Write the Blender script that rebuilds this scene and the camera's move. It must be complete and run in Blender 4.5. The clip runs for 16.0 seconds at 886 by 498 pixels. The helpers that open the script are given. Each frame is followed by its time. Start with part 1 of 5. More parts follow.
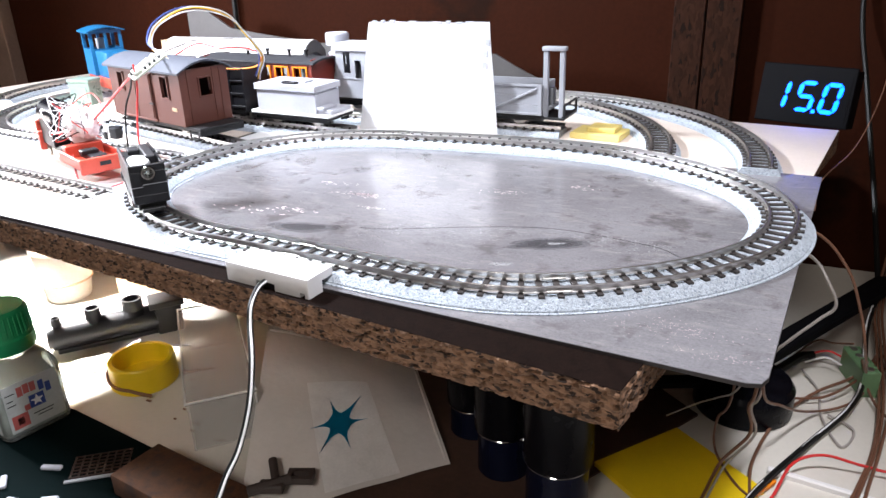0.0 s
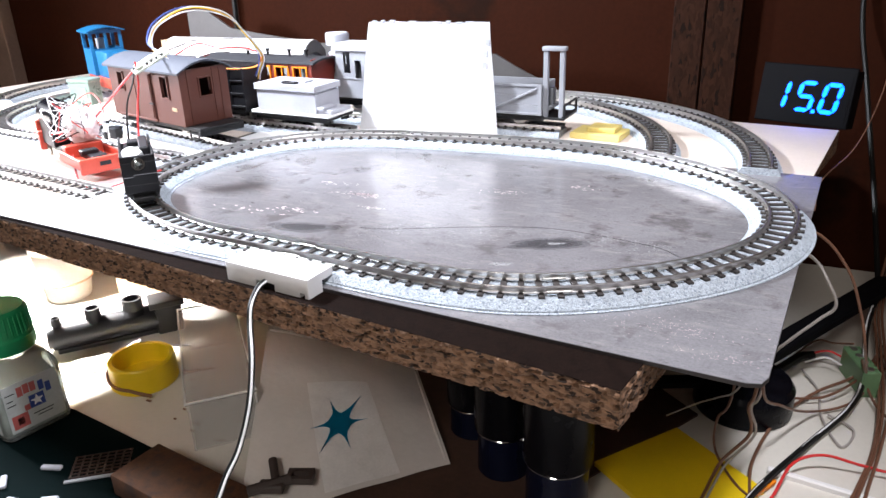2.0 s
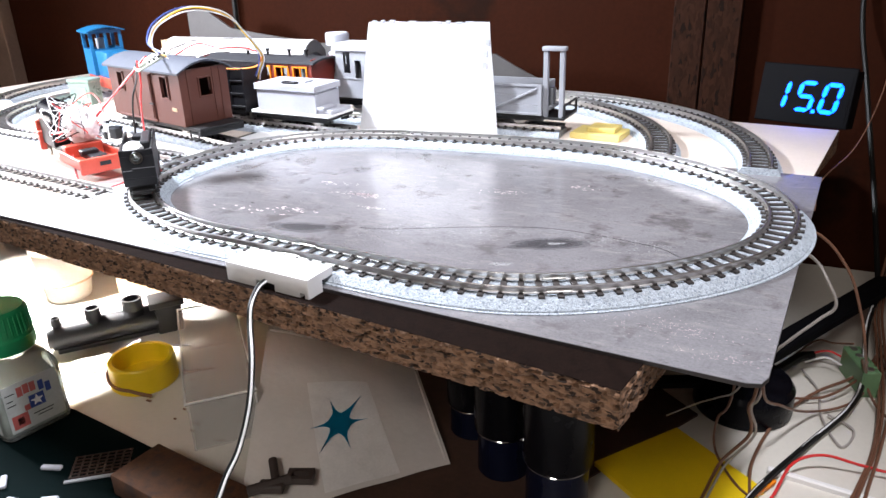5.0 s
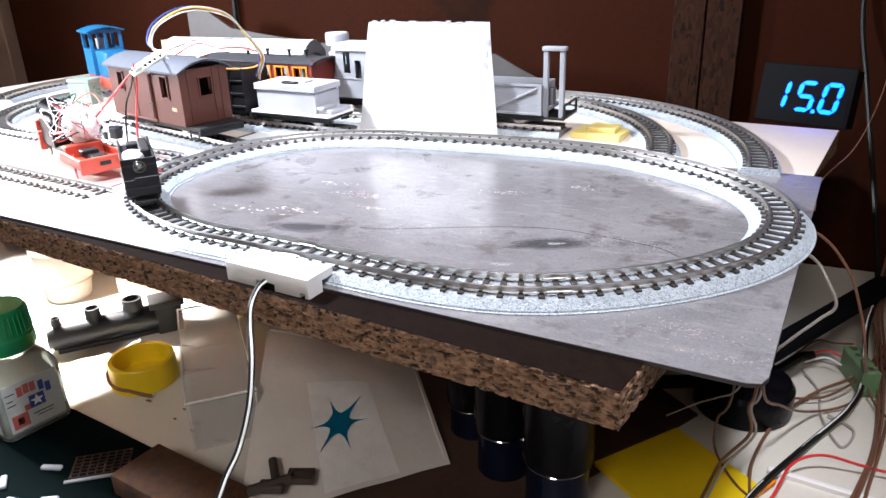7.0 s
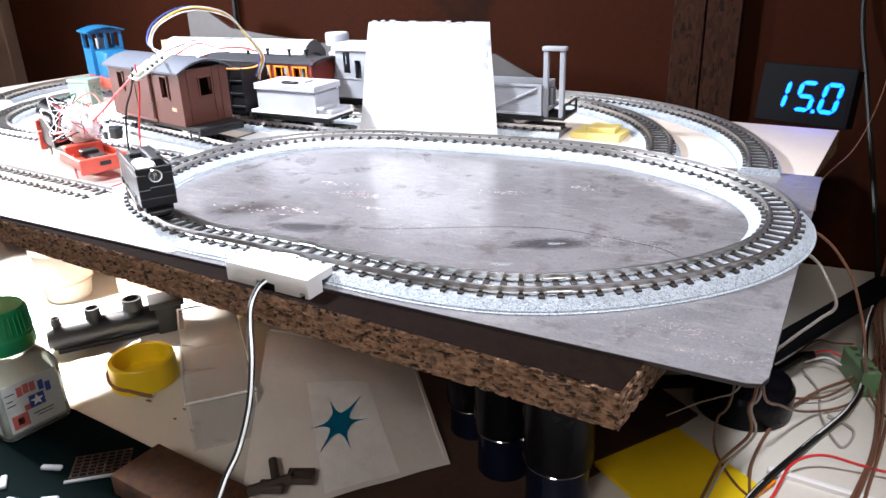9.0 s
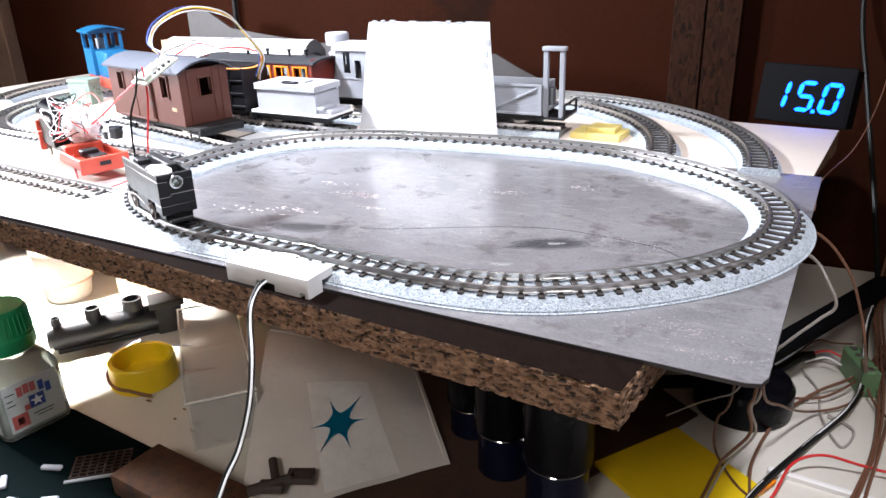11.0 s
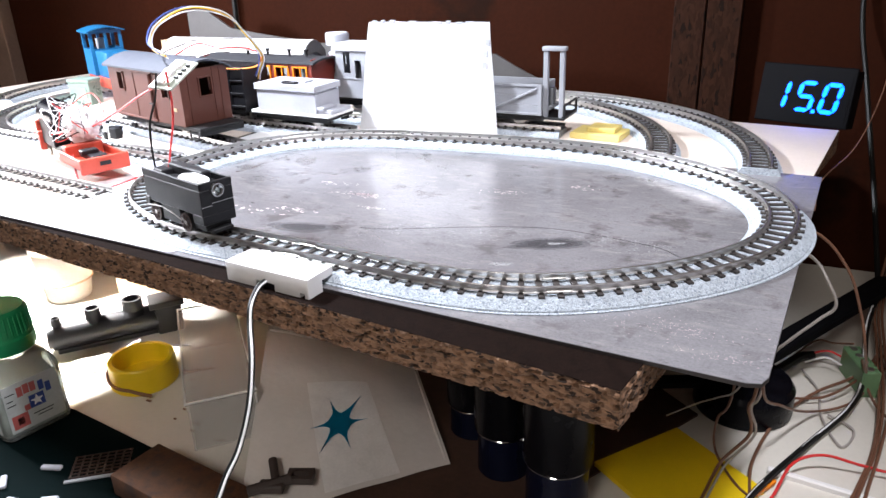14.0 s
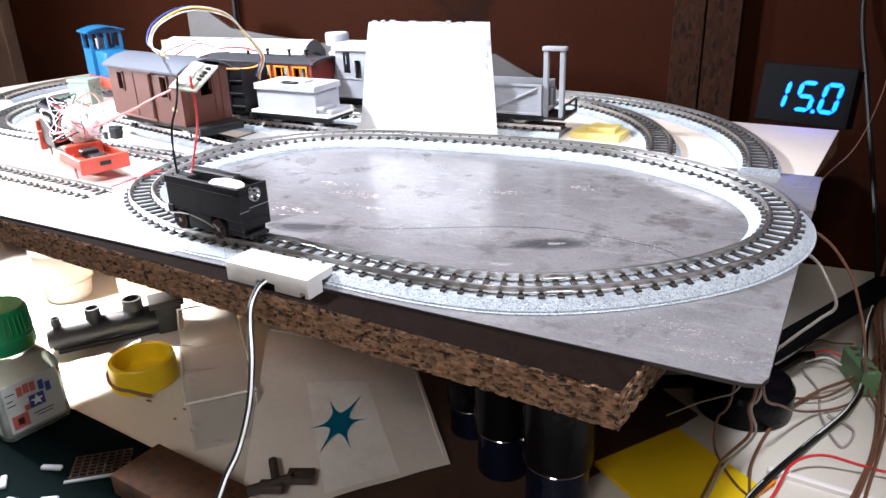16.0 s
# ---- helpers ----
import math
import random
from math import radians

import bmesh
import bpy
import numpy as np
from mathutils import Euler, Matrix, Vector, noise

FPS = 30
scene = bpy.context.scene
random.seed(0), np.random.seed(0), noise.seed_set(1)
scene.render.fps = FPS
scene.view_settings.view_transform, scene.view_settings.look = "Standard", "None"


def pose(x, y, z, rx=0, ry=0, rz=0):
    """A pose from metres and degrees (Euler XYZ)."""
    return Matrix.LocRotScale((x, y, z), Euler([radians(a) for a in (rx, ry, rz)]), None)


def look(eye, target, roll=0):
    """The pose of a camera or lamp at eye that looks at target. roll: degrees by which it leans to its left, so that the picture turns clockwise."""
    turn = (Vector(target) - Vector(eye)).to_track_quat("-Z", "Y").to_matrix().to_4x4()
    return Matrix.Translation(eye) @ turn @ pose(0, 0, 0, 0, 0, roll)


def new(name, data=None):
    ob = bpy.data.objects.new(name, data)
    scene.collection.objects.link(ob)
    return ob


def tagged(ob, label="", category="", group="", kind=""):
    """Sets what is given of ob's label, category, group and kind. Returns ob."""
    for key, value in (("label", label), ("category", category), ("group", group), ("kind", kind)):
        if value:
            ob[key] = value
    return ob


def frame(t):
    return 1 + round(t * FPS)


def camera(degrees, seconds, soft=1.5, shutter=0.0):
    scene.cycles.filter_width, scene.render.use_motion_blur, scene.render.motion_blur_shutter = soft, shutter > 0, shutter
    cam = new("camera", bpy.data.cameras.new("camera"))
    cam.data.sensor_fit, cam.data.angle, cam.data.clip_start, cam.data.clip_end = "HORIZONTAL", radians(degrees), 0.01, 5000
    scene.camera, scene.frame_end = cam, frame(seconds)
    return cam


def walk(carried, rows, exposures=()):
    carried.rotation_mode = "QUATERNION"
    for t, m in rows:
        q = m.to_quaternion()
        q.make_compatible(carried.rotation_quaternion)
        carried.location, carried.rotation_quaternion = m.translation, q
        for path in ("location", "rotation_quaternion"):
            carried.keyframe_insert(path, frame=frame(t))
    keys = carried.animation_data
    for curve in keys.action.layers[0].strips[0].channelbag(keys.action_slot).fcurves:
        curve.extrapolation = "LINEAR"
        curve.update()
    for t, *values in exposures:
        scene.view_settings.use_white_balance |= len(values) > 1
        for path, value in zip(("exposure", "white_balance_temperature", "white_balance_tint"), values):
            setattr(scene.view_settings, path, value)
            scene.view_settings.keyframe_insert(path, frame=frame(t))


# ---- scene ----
cam = camera(62.19, 16.0)
EYE = (0.13054, -0.27206, 0.09253)
AIM = (0.01187, -0.02103, -0.02106)
walk(cam, [(0.0, look(EYE, AIM, -1.903)), (16.0, look(EYE, AIM, -1.903))], [(0.0, 0.0), (16.0, 0.0)])

# ---- light: a close lamp over the back left of the layout, a weak room lamp, an added bench spot ----
world = bpy.data.worlds.new("world")
scene.world = world
world.use_nodes = True
world.node_tree.nodes["Background"].inputs["Color"].default_value = (0.9, 0.8, 0.7, 1)
world.node_tree.nodes["Background"].inputs["Strength"].default_value = 0.02


def area_lamp(name, eye, target, size, watts, colour):
    data = bpy.data.lights.new(name, "AREA")
    data.shape, data.size, data.energy, data.color = "DISK", size, watts, colour
    ob = new(name, data)
    ob.matrix_world = look(eye, target)
    return ob


area_lamp("desk_lamp_light", (-0.27, -0.03, 0.26), (-0.08, 0.05, 0.0), 0.045, 4.2, (0.89, 0.94, 1.04))
area_lamp("second_lamp_light", (-0.52, -0.04, 0.13), (-0.1, 0.0, 0.0), 0.05, 3.4, (0.93, 0.95, 1.04))
area_lamp("room_light", (0.1, -1.05, 0.80), (0.0, 0.0, 0.0), 0.30, 5.3, (1.0, 0.92, 0.86))
over = bpy.data.lights.new("overhead_light", "SPOT")
over.energy, over.spot_size, over.spot_blend, over.shadow_soft_size, over.color = 18.0, radians(47), 0.5, 0.045, (0.94, 0.94, 1.01)
overhead = new("overhead_light", over)
overhead.matrix_world = look((0.20, -0.12, 0.55), (0.01, -0.045, 0.0))
# Unseen spot added just below the baseboard to brighten the left bench.
spot = bpy.data.lights.new("bench_fill_spot", "SPOT")
spot.energy, spot.spot_size, spot.spot_blend, spot.shadow_soft_size, spot.color = 12.0, radians(101), 0.06, 0.006, (1.0, 0.97, 0.95)
bench_spot = new("bench_fill_spot", spot)
bench_spot.matrix_world = look((-0.312, 0.015, -0.022), (-0.312, 0.0151, -0.13))

# ---- helpers: geometry in millimetres, height 0 at the top of the oval's rails ----
MM = 0.001
PLATE_Z, BOARD_Z, DESK_Z = -6.3, -7.5, -130.0


def at(x, y, z, rz=0.0, rx=0.0, ry=0.0):
    return pose(x * MM, y * MM, z * MM, rx, ry, rz)


def thing(name, m, label, category, group="", kind=""):
    ob = new(name)
    ob.empty_display_size = 0.01
    ob.matrix_basis = m
    return tagged(ob, label, category, group, kind)


def finish(name, bm, material, smooth=30):
    bmesh.ops.recalc_face_normals(bm, faces=bm.faces[:])
    bmesh.ops.scale(bm, vec=(MM, MM, MM), verts=bm.verts[:])
    me = bpy.data.meshes.new(name)
    bm.to_mesh(me)
    bm.free()
    if smooth:
        me.shade_smooth()
        me.set_sharp_from_angle(angle=radians(smooth))
    me.materials.append(material)
    return me


def part(name, bm, material, parent, label="", kind="", smooth=30):
    ob = new(name, finish(name, bm, material, smooth))
    ob.parent = parent
    if label or kind:
        tagged(ob, label, kind=kind)
    return ob


def solo(name, bm, material, m, label, category, group="", kind="", smooth=30):
    ob = new(name, finish(name, bm, material, smooth))
    ob.matrix_basis = m
    return tagged(ob, label, category, group, kind)


def box(bm, x0, x1, y0, y1, z0, z1, bevel=0.0, m=None, seg=1):
    made = bmesh.ops.create_cube(bm, size=1.0)["verts"]
    t = Matrix.LocRotScale(((x0 + x1) / 2, (y0 + y1) / 2, (z0 + z1) / 2), None, (x1 - x0, y1 - y0, z1 - z0))
    bmesh.ops.transform(bm, matrix=t, verts=made)
    if bevel:
        edges = list({e for v in made for e in v.link_edges})
        made = bmesh.ops.bevel(bm, geom=edges, offset=bevel, segments=seg, affect="EDGES", profile=0.5)["verts"]
    if m is not None:
        bmesh.ops.transform(bm, matrix=m, verts=made)
    return bm


def cyl(bm, a, b, r, r2=None, n=16, cap=True):
    a, b = Vector(a), Vector(b)
    made = bmesh.ops.create_cone(bm, cap_ends=cap, segments=n, radius1=r, radius2=r if r2 is None else r2, depth=(b - a).length)["verts"]
    turn = (b - a).to_track_quat("Z", "Y").to_matrix().to_4x4()
    bmesh.ops.transform(bm, matrix=Matrix.Translation((a + b) / 2) @ turn, verts=made)
    return bm


def prism(bm, outline, z0, z1):
    low = [bm.verts.new((x, y, z0)) for x, y in outline]
    high = [bm.verts.new((x, y, z1)) for x, y in outline]
    n = len(outline)
    bm.faces.new(low[::-1])
    bm.faces.new(high)
    for i in range(n):
        bm.faces.new((low[i], low[(i + 1) % n], high[(i + 1) % n], high[i]))
    return bm


def profile_x(bm, outline, x0, x1):
    """A solid whose section in the y-z plane is the outline, from x0 to x1."""
    a = [bm.verts.new((x0, y, z)) for y, z in outline]
    b = [bm.verts.new((x1, y, z)) for y, z in outline]
    n = len(outline)
    bm.faces.new(a)
    bm.faces.new(b[::-1])
    for i in range(n):
        bm.faces.new((a[i], b[i], b[(i + 1) % n], a[(i + 1) % n]))
    return bm


def smooth_path(points, n=8):
    pts = [Vector(q) for q in points]
    pts = [pts[0] * 2 - pts[1]] + pts + [pts[-1] * 2 - pts[-2]]
    out = []
    for i in range(1, len(pts) - 2):
        p0, p1, p2, p3 = pts[i - 1:i + 3]
        for k in range(n):
            t = k / n
            out.append(0.5 * (2 * p1 + (p2 - p0) * t + (2 * p0 - 5 * p1 + 4 * p2 - p3) * t * t + (3 * p1 - p0 - 3 * p2 + p3) * t ** 3))
    return out + [pts[-2]]


def sweep(bm, path, section, closed=False, up=None):
    """Sweeps a closed section (side, up) along a path."""
    rings, n, top = [], len(path), None
    steep = not closed and not up and any(abs((Vector(path[i + 1]) - Vector(path[i])).normalized().z) > 0.85 for i in range(n - 1))
    for i, q in enumerate(path):
        a = path[i - 1] if i or closed else path[0]
        b = path[(i + 1) % n] if i < n - 1 or closed else path[-1]
        d = (Vector(b) - Vector(a)).normalized()
        ref = Vector(up) if up else (Vector((0, 0, 1)) if abs(d.z) < 0.9 else Vector((0, 1, 0)))
        if steep and top is not None:
            ref = top
        side = d.cross(ref).normalized()
        top = side.cross(d)
        rings.append([bm.verts.new(Vector(q) + side * s + top * h) for s, h in section])
    k = len(section)
    for i in range(n if closed else n - 1):
        a, b = rings[i], rings[(i + 1) % n]
        for j in range(k):
            bm.faces.new((a[j], a[(j + 1) % k], b[(j + 1) % k], b[j]))
    if not closed:
        bm.faces.new(rings[0][::-1])
        bm.faces.new(rings[-1])
    return bm


def circle_section(r, n=8):
    return [(r * math.cos(2 * math.pi * i / n), r * math.sin(2 * math.pi * i / n)) for i in range(n)]


def wire_mesh(points, r, n=8, k=6):
    return sweep(bmesh.new(), smooth_path(points, n), circle_section(r, k))


def lathe(bm, outline, n=32, centre=(0, 0)):
    """Turns a closed or open outline of (radius, height) round the z axis."""
    rings = []
    for r, z in outline:
        rings.append([bm.verts.new((centre[0] + max(r, 1e-3) * math.cos(2 * math.pi * i / n), centre[1] + max(r, 1e-3) * math.sin(2 * math.pi * i / n), z)) for i in range(n)])
    for a, b in zip(rings, rings[1:]):
        for i in range(n):
            bm.faces.new((a[i], a[(i + 1) % n], b[(i + 1) % n], b[i]))
    return bm


# ---- materials ----
def material(name, base, rough=0.5, metal=0.0, vary=0.12, scale=120.0, fine=900.0, bump=0.1, dark=None, amount=0.0, blotch=60.0, coat=0.0, depth=0.0003, spec=0.5, random_tone=0.0):
    """Two scales of tone, grain in the gloss and relief, and worn or dirty blotches of a second colour."""
    m = bpy.data.materials.new(name)
    m.use_nodes = True
    nt = m.node_tree
    bsdf = nt.nodes["Principled BSDF"]
    geo = nt.nodes.new("ShaderNodeTexCoord")

    def noise_at(s, detail=4.0, r=0.6):
        n = nt.nodes.new("ShaderNodeTexNoise")
        n.inputs["Scale"].default_value, n.inputs["Detail"].default_value, n.inputs["Roughness"].default_value = s, detail, r
        nt.links.new(geo.outputs["Object"], n.inputs["Vector"])
        return n.outputs["Fac"]

    def math_node(op, a, b):
        n = nt.nodes.new("ShaderNodeMath")
        n.operation = op
        for i, v in enumerate((a, b)):
            if isinstance(v, (int, float)):
                n.inputs[i].default_value = v
            else:
                nt.links.new(v, n.inputs[i])
        return n.outputs[0]

    coarse, grain = noise_at(scale), noise_at(fine, 3.0)
    tone = math_node("ADD", math_node("MULTIPLY", coarse, 0.6), math_node("MULTIPLY", grain, 0.4))
    ramp = nt.nodes.new("ShaderNodeMapRange")
    ramp.inputs["From Min"].default_value, ramp.inputs["From Max"].default_value = 0.3, 0.7
    ramp.inputs["To Min"].default_value, ramp.inputs["To Max"].default_value = 1 - vary, 1 + vary
    nt.links.new(tone, ramp.inputs["Value"])
    factor = ramp.outputs[0]
    if random_tone:
        info = nt.nodes.new("ShaderNodeObjectInfo")
        factor = math_node("MULTIPLY", factor, math_node("ADD", math_node("MULTIPLY", info.outputs["Random"], random_tone), 1 - random_tone / 2))
    mul = nt.nodes.new("ShaderNodeVectorMath")
    mul.operation = "SCALE"
    mul.inputs[0].default_value = base
    nt.links.new(factor, mul.inputs["Scale"])
    colour = mul.outputs[0]
    if dark is not None:
        spots = nt.nodes.new("ShaderNodeMapRange")
        spots.inputs["From Min"].default_value, spots.inputs["From Max"].default_value = 0.62 - amount, 0.70 - amount * 0.8
        nt.links.new(noise_at(blotch, 6.0, 0.65), spots.inputs["Value"])
        mix = nt.nodes.new("ShaderNodeMix")
        mix.data_type = "RGBA"
        nt.links.new(spots.outputs[0], mix.inputs["Factor"])
        nt.links.new(colour, mix.inputs["A"])
        mix.inputs["B"].default_value = (*dark, 1)
        colour = mix.outputs["Result"]
    nt.links.new(colour, bsdf.inputs["Base Color"])
    gloss = nt.nodes.new("ShaderNodeMapRange")
    gloss.inputs["To Min"].default_value, gloss.inputs["To Max"].default_value = max(0.02, rough - 0.1), min(1.0, rough + 0.1)
    nt.links.new(coarse, gloss.inputs["Value"])
    nt.links.new(gloss.outputs[0], bsdf.inputs["Roughness"])
    bsdf.inputs["Metallic"].default_value = metal
    bsdf.inputs["Specular IOR Level"].default_value = spec
    bsdf.inputs["Coat Weight"].default_value = coat
    if bump:
        b = nt.nodes.new("ShaderNodeBump")
        b.inputs["Strength"].default_value, b.inputs["Distance"].default_value = bump, depth
        nt.links.new(grain, b.inputs["Height"])
        nt.links.new(b.outputs[0], bsdf.inputs["Normal"])
    return m


def clear_material(name, colour, rough=0.1, weight=0.85):
    m = material(name, colour, rough, vary=0.05, bump=0.02)
    b = m.node_tree.nodes["Principled BSDF"]
    b.inputs["Transmission Weight"].default_value = weight
    b.inputs["IOR"].default_value = 1.2
    return m


def steel_material(name, base):
    """Worn sheet steel: drawn-out smears, cloudy oxide, fine pits and a thin even gloss."""
    m = material(name, base, 0.19, 0.4, 0.35, 18, 1500, 0.04, (0.17, 0.158, 0.165), 0.06, 55)
    nt = m.node_tree
    bsdf = nt.nodes["Principled BSDF"]
    geo = nt.nodes.new("ShaderNodeTexCoord")
    mapping = nt.nodes.new("ShaderNodeMapping")
    mapping.inputs["Rotation"].default_value = (0, 0, 0.35)
    mapping.inputs["Scale"].default_value = (1.0, 3.2, 1.0)
    nt.links.new(geo.outputs["Object"], mapping.inputs["Vector"])
    colour = bsdf.inputs["Base Color"].links[0].from_socket
    for scale, low, high, tint in ((95, 0.52, 0.66, (0.36, 0.34, 0.345)), (640, 0.62, 0.70, (0.48, 0.45, 0.45)), (230, 0.60, 0.70, (0.11, 0.10, 0.105))):
        n = nt.nodes.new("ShaderNodeTexNoise")
        n.inputs["Scale"].default_value, n.inputs["Detail"].default_value, n.inputs["Roughness"].default_value = scale, 7.0, 0.7
        nt.links.new(mapping.outputs[0] if scale < 600 else geo.outputs["Object"], n.inputs["Vector"])
        r = nt.nodes.new("ShaderNodeMapRange")
        r.inputs["From Min"].default_value, r.inputs["From Max"].default_value, r.inputs["To Max"].default_value = low, high, 0.75
        nt.links.new(n.outputs["Fac"], r.inputs["Value"])
        mix = nt.nodes.new("ShaderNodeMix")
        mix.data_type = "RGBA"
        nt.links.new(r.outputs[0], mix.inputs["Factor"])
        nt.links.new(colour, mix.inputs["A"])
        mix.inputs["B"].default_value = (*tint, 1)
        colour = mix.outputs["Result"]
    nt.links.new(colour, bsdf.inputs["Base Color"])
    gloss = bsdf.inputs["Roughness"].links[0].from_node
    gloss.inputs["To Min"].default_value, gloss.inputs["To Max"].default_value = 0.14, 0.26
    return m


def glow_material(name, colour, strength):
    m = material(name, colour, 0.4)
    b = m.node_tree.nodes["Principled BSDF"]
    b.inputs["Emission Color"].default_value = (*colour, 1)
    b.inputs["Emission Strength"].default_value = strength
    return m


M_PLATE = steel_material("sheet_steel", (0.262, 0.254, 0.270))
M_PLATE_EDGE = material("dark_edge", (0.03, 0.025, 0.025), 0.6)
# Near-black brown: the shade below the plate edge is part of this colour.
M_SHADED_BROWN = material("shaded_brown_face", (0.008, 0.0045, 0.0035), 0.85, 0, 0.5, 300, 900, 0.4, spec=0.03, depth=0.0006)
M_SHEET = material("pale_sheet", (0.66, 0.57, 0.50), 0.7, 0, 0.08, 40, 600, 0.05)
M_RAIL = material("nickel_rail", (0.70, 0.68, 0.66), 0.33, 1.0, 0.12, 200, 900, 0.05)
M_SLEEPER = material("dark_sleeper", (0.036, 0.030, 0.028), 0.6, 0, 0.2, 300, 900, 0.3, random_tone=0.3)
M_BLACK = material("black_plastic", (0.007, 0.007, 0.009), 0.42, 0, 0.2, 150, 900, 0.08, spec=0.35)
M_BLACK_GLOSS = material("glossy_black_plastic", (0.004, 0.004, 0.006), 0.16, 0, 0.2, 60, 900, 0.02, spec=0.3)
M_WHITE = material("white_plastic", (0.78, 0.77, 0.77), 0.45, 0, 0.04, 120, 900, 0.04)
M_PAPER = material("white_paper", (0.85, 0.85, 0.86), 0.6, 0, 0.03, 60, 500, 0.05)
M_WALL = material("brown_hardboard", (0.026, 0.0062, 0.0023), 0.75, 0, 0.3, 6, 300, 0.1, (0.012, 0.004, 0.002), 0.02, 9, spec=0.06)
M_DESK = material("white_laminate_desk", (0.66, 0.63, 0.57), 0.4, 0, 0.06, 20, 400, 0.04, (0.40, 0.36, 0.30), -0.04, 45)
M_VAN = material("brown_van_paint", (0.086, 0.025, 0.0155), 0.6, 0, 0.1, 150, 900, 0.08)
M_ROOF = material("grey_roof", (0.055, 0.060, 0.078), 0.6, 0, 0.1, 120, 900, 0.1)
M_CHASSIS = material("black_chassis", (0.010, 0.010, 0.011), 0.5, 0, 0.2, 200, 900, 0.1, spec=0.35)
M_STEEL = material("steel_wheel", (0.45, 0.43, 0.40), 0.35, 0.9, 0.15, 200, 900, 0.05)
M_BLUE = material("blue_plastic", (0.008, 0.105, 0.24), 0.4, 0, 0.06, 120, 900, 0.04)
M_RED = material("red_plastic", (0.55, 0.075, 0.045), 0.4, 0, 0.08, 120, 900, 0.04)
M_PALE_GREY = material("pale_grey_plastic", (0.40, 0.41, 0.46), 0.5, 0, 0.05, 120, 900, 0.04)
M_MID_GREY = material("grey_plastic", (0.22, 0.225, 0.24), 0.5, 0, 0.1, 150, 900, 0.08)
M_YELLOW = material("yellow_plastic", (0.85, 0.60, 0.012), 0.35, 0, 0.05, 120, 900, 0.03)
M_GREEN = material("green_cap", (0.008, 0.30, 0.11), 0.4, 0, 0.05, 120, 900, 0.04)
M_MAT = material("cutting_mat", (0.0014, 0.0045, 0.0046), 0.85, 0, 0.2, 40, 700, 0.1, spec=0.03)
M_WOOD = material("pine_offcut", (0.080, 0.030, 0.010), 0.85, 0, 0.5, 90, 500, 0.35, (0.045, 0.02, 0.012), 0.10, 120)
M_LED = glow_material("blue_segments", (0.0, 0.062, 1.0), 13.0)


def bead_material(name, base, cell, depth, rough, stretch=(1, 1, 1), dark=(0.1, 0.1, 0.1), dark_share=0.25, tone=0.35):
    """A surface of many small grains or flakes: cells with tones of their own, relief between them and dark gaps."""
    m = material(name, base, rough, 0, 0.15, 120, 1200, 0)
    nt = m.node_tree
    bsdf = nt.nodes["Principled BSDF"]
    geo = nt.nodes.new("ShaderNodeTexCoord")
    mapping = nt.nodes.new("ShaderNodeMapping")
    mapping.inputs["Scale"].default_value = stretch
    nt.links.new(geo.outputs["Object"], mapping.inputs["Vector"])
    warp = nt.nodes.new("ShaderNodeTexNoise")
    warp.inputs["Scale"].default_value, warp.inputs["Detail"].default_value = cell * 0.5, 4.0
    nt.links.new(mapping.outputs[0], warp.inputs["Vector"])
    add = nt.nodes.new("ShaderNodeVectorMath")
    add.operation = "MULTIPLY_ADD"
    add.inputs[1].default_value = [2.8 / cell] * 3
    nt.links.new(warp.outputs["Color"], add.inputs[0])
    nt.links.new(mapping.outputs[0], add.inputs[2])
    cells = nt.nodes.new("ShaderNodeTexVoronoi")
    cells.inputs["Scale"].default_value = cell
    nt.links.new(add.outputs[0], cells.inputs["Vector"])
    hue = nt.nodes.new("ShaderNodeSeparateColor")
    nt.links.new(cells.outputs["Color"], hue.inputs[0])
    shade = nt.nodes.new("ShaderNodeMapRange")
    shade.inputs["To Min"].default_value, shade.inputs["To Max"].default_value = 1 - tone, 1 + tone
    nt.links.new(hue.outputs[0], shade.inputs["Value"])
    old = bsdf.inputs["Base Color"].links[0].from_socket
    mul = nt.nodes.new("ShaderNodeVectorMath")
    mul.operation = "SCALE"
    nt.links.new(old, mul.inputs[0])
    nt.links.new(shade.outputs[0], mul.inputs["Scale"])
    holes = nt.nodes.new("ShaderNodeMapRange")
    holes.inputs["From Min"].default_value, holes.inputs["From Max"].default_value = 1 - dark_share, 1 - dark_share + 0.04
    nt.links.new(hue.outputs[1], holes.inputs["Value"])
    mix = nt.nodes.new("ShaderNodeMix")
    mix.data_type = "RGBA"
    nt.links.new(holes.outputs[0], mix.inputs["Factor"])
    nt.links.new(mul.outputs[0], mix.inputs["A"])
    mix.inputs["B"].default_value = (*dark, 1)
    nt.links.new(mix.outputs["Result"], bsdf.inputs["Base Color"])
    rise = nt.nodes.new("ShaderNodeMath")
    rise.operation = "SUBTRACT"
    rise.inputs[0].default_value = 1.0
    nt.links.new(cells.outputs["Distance"], rise.inputs[1])
    b = nt.nodes.new("ShaderNodeBump")
    b.inputs["Strength"].default_value, b.inputs["Distance"].default_value = 1.0, depth
    nt.links.new(rise.outputs[0], b.inputs["Height"])
    nt.links.new(b.outputs[0], bsdf.inputs["Normal"])
    return m


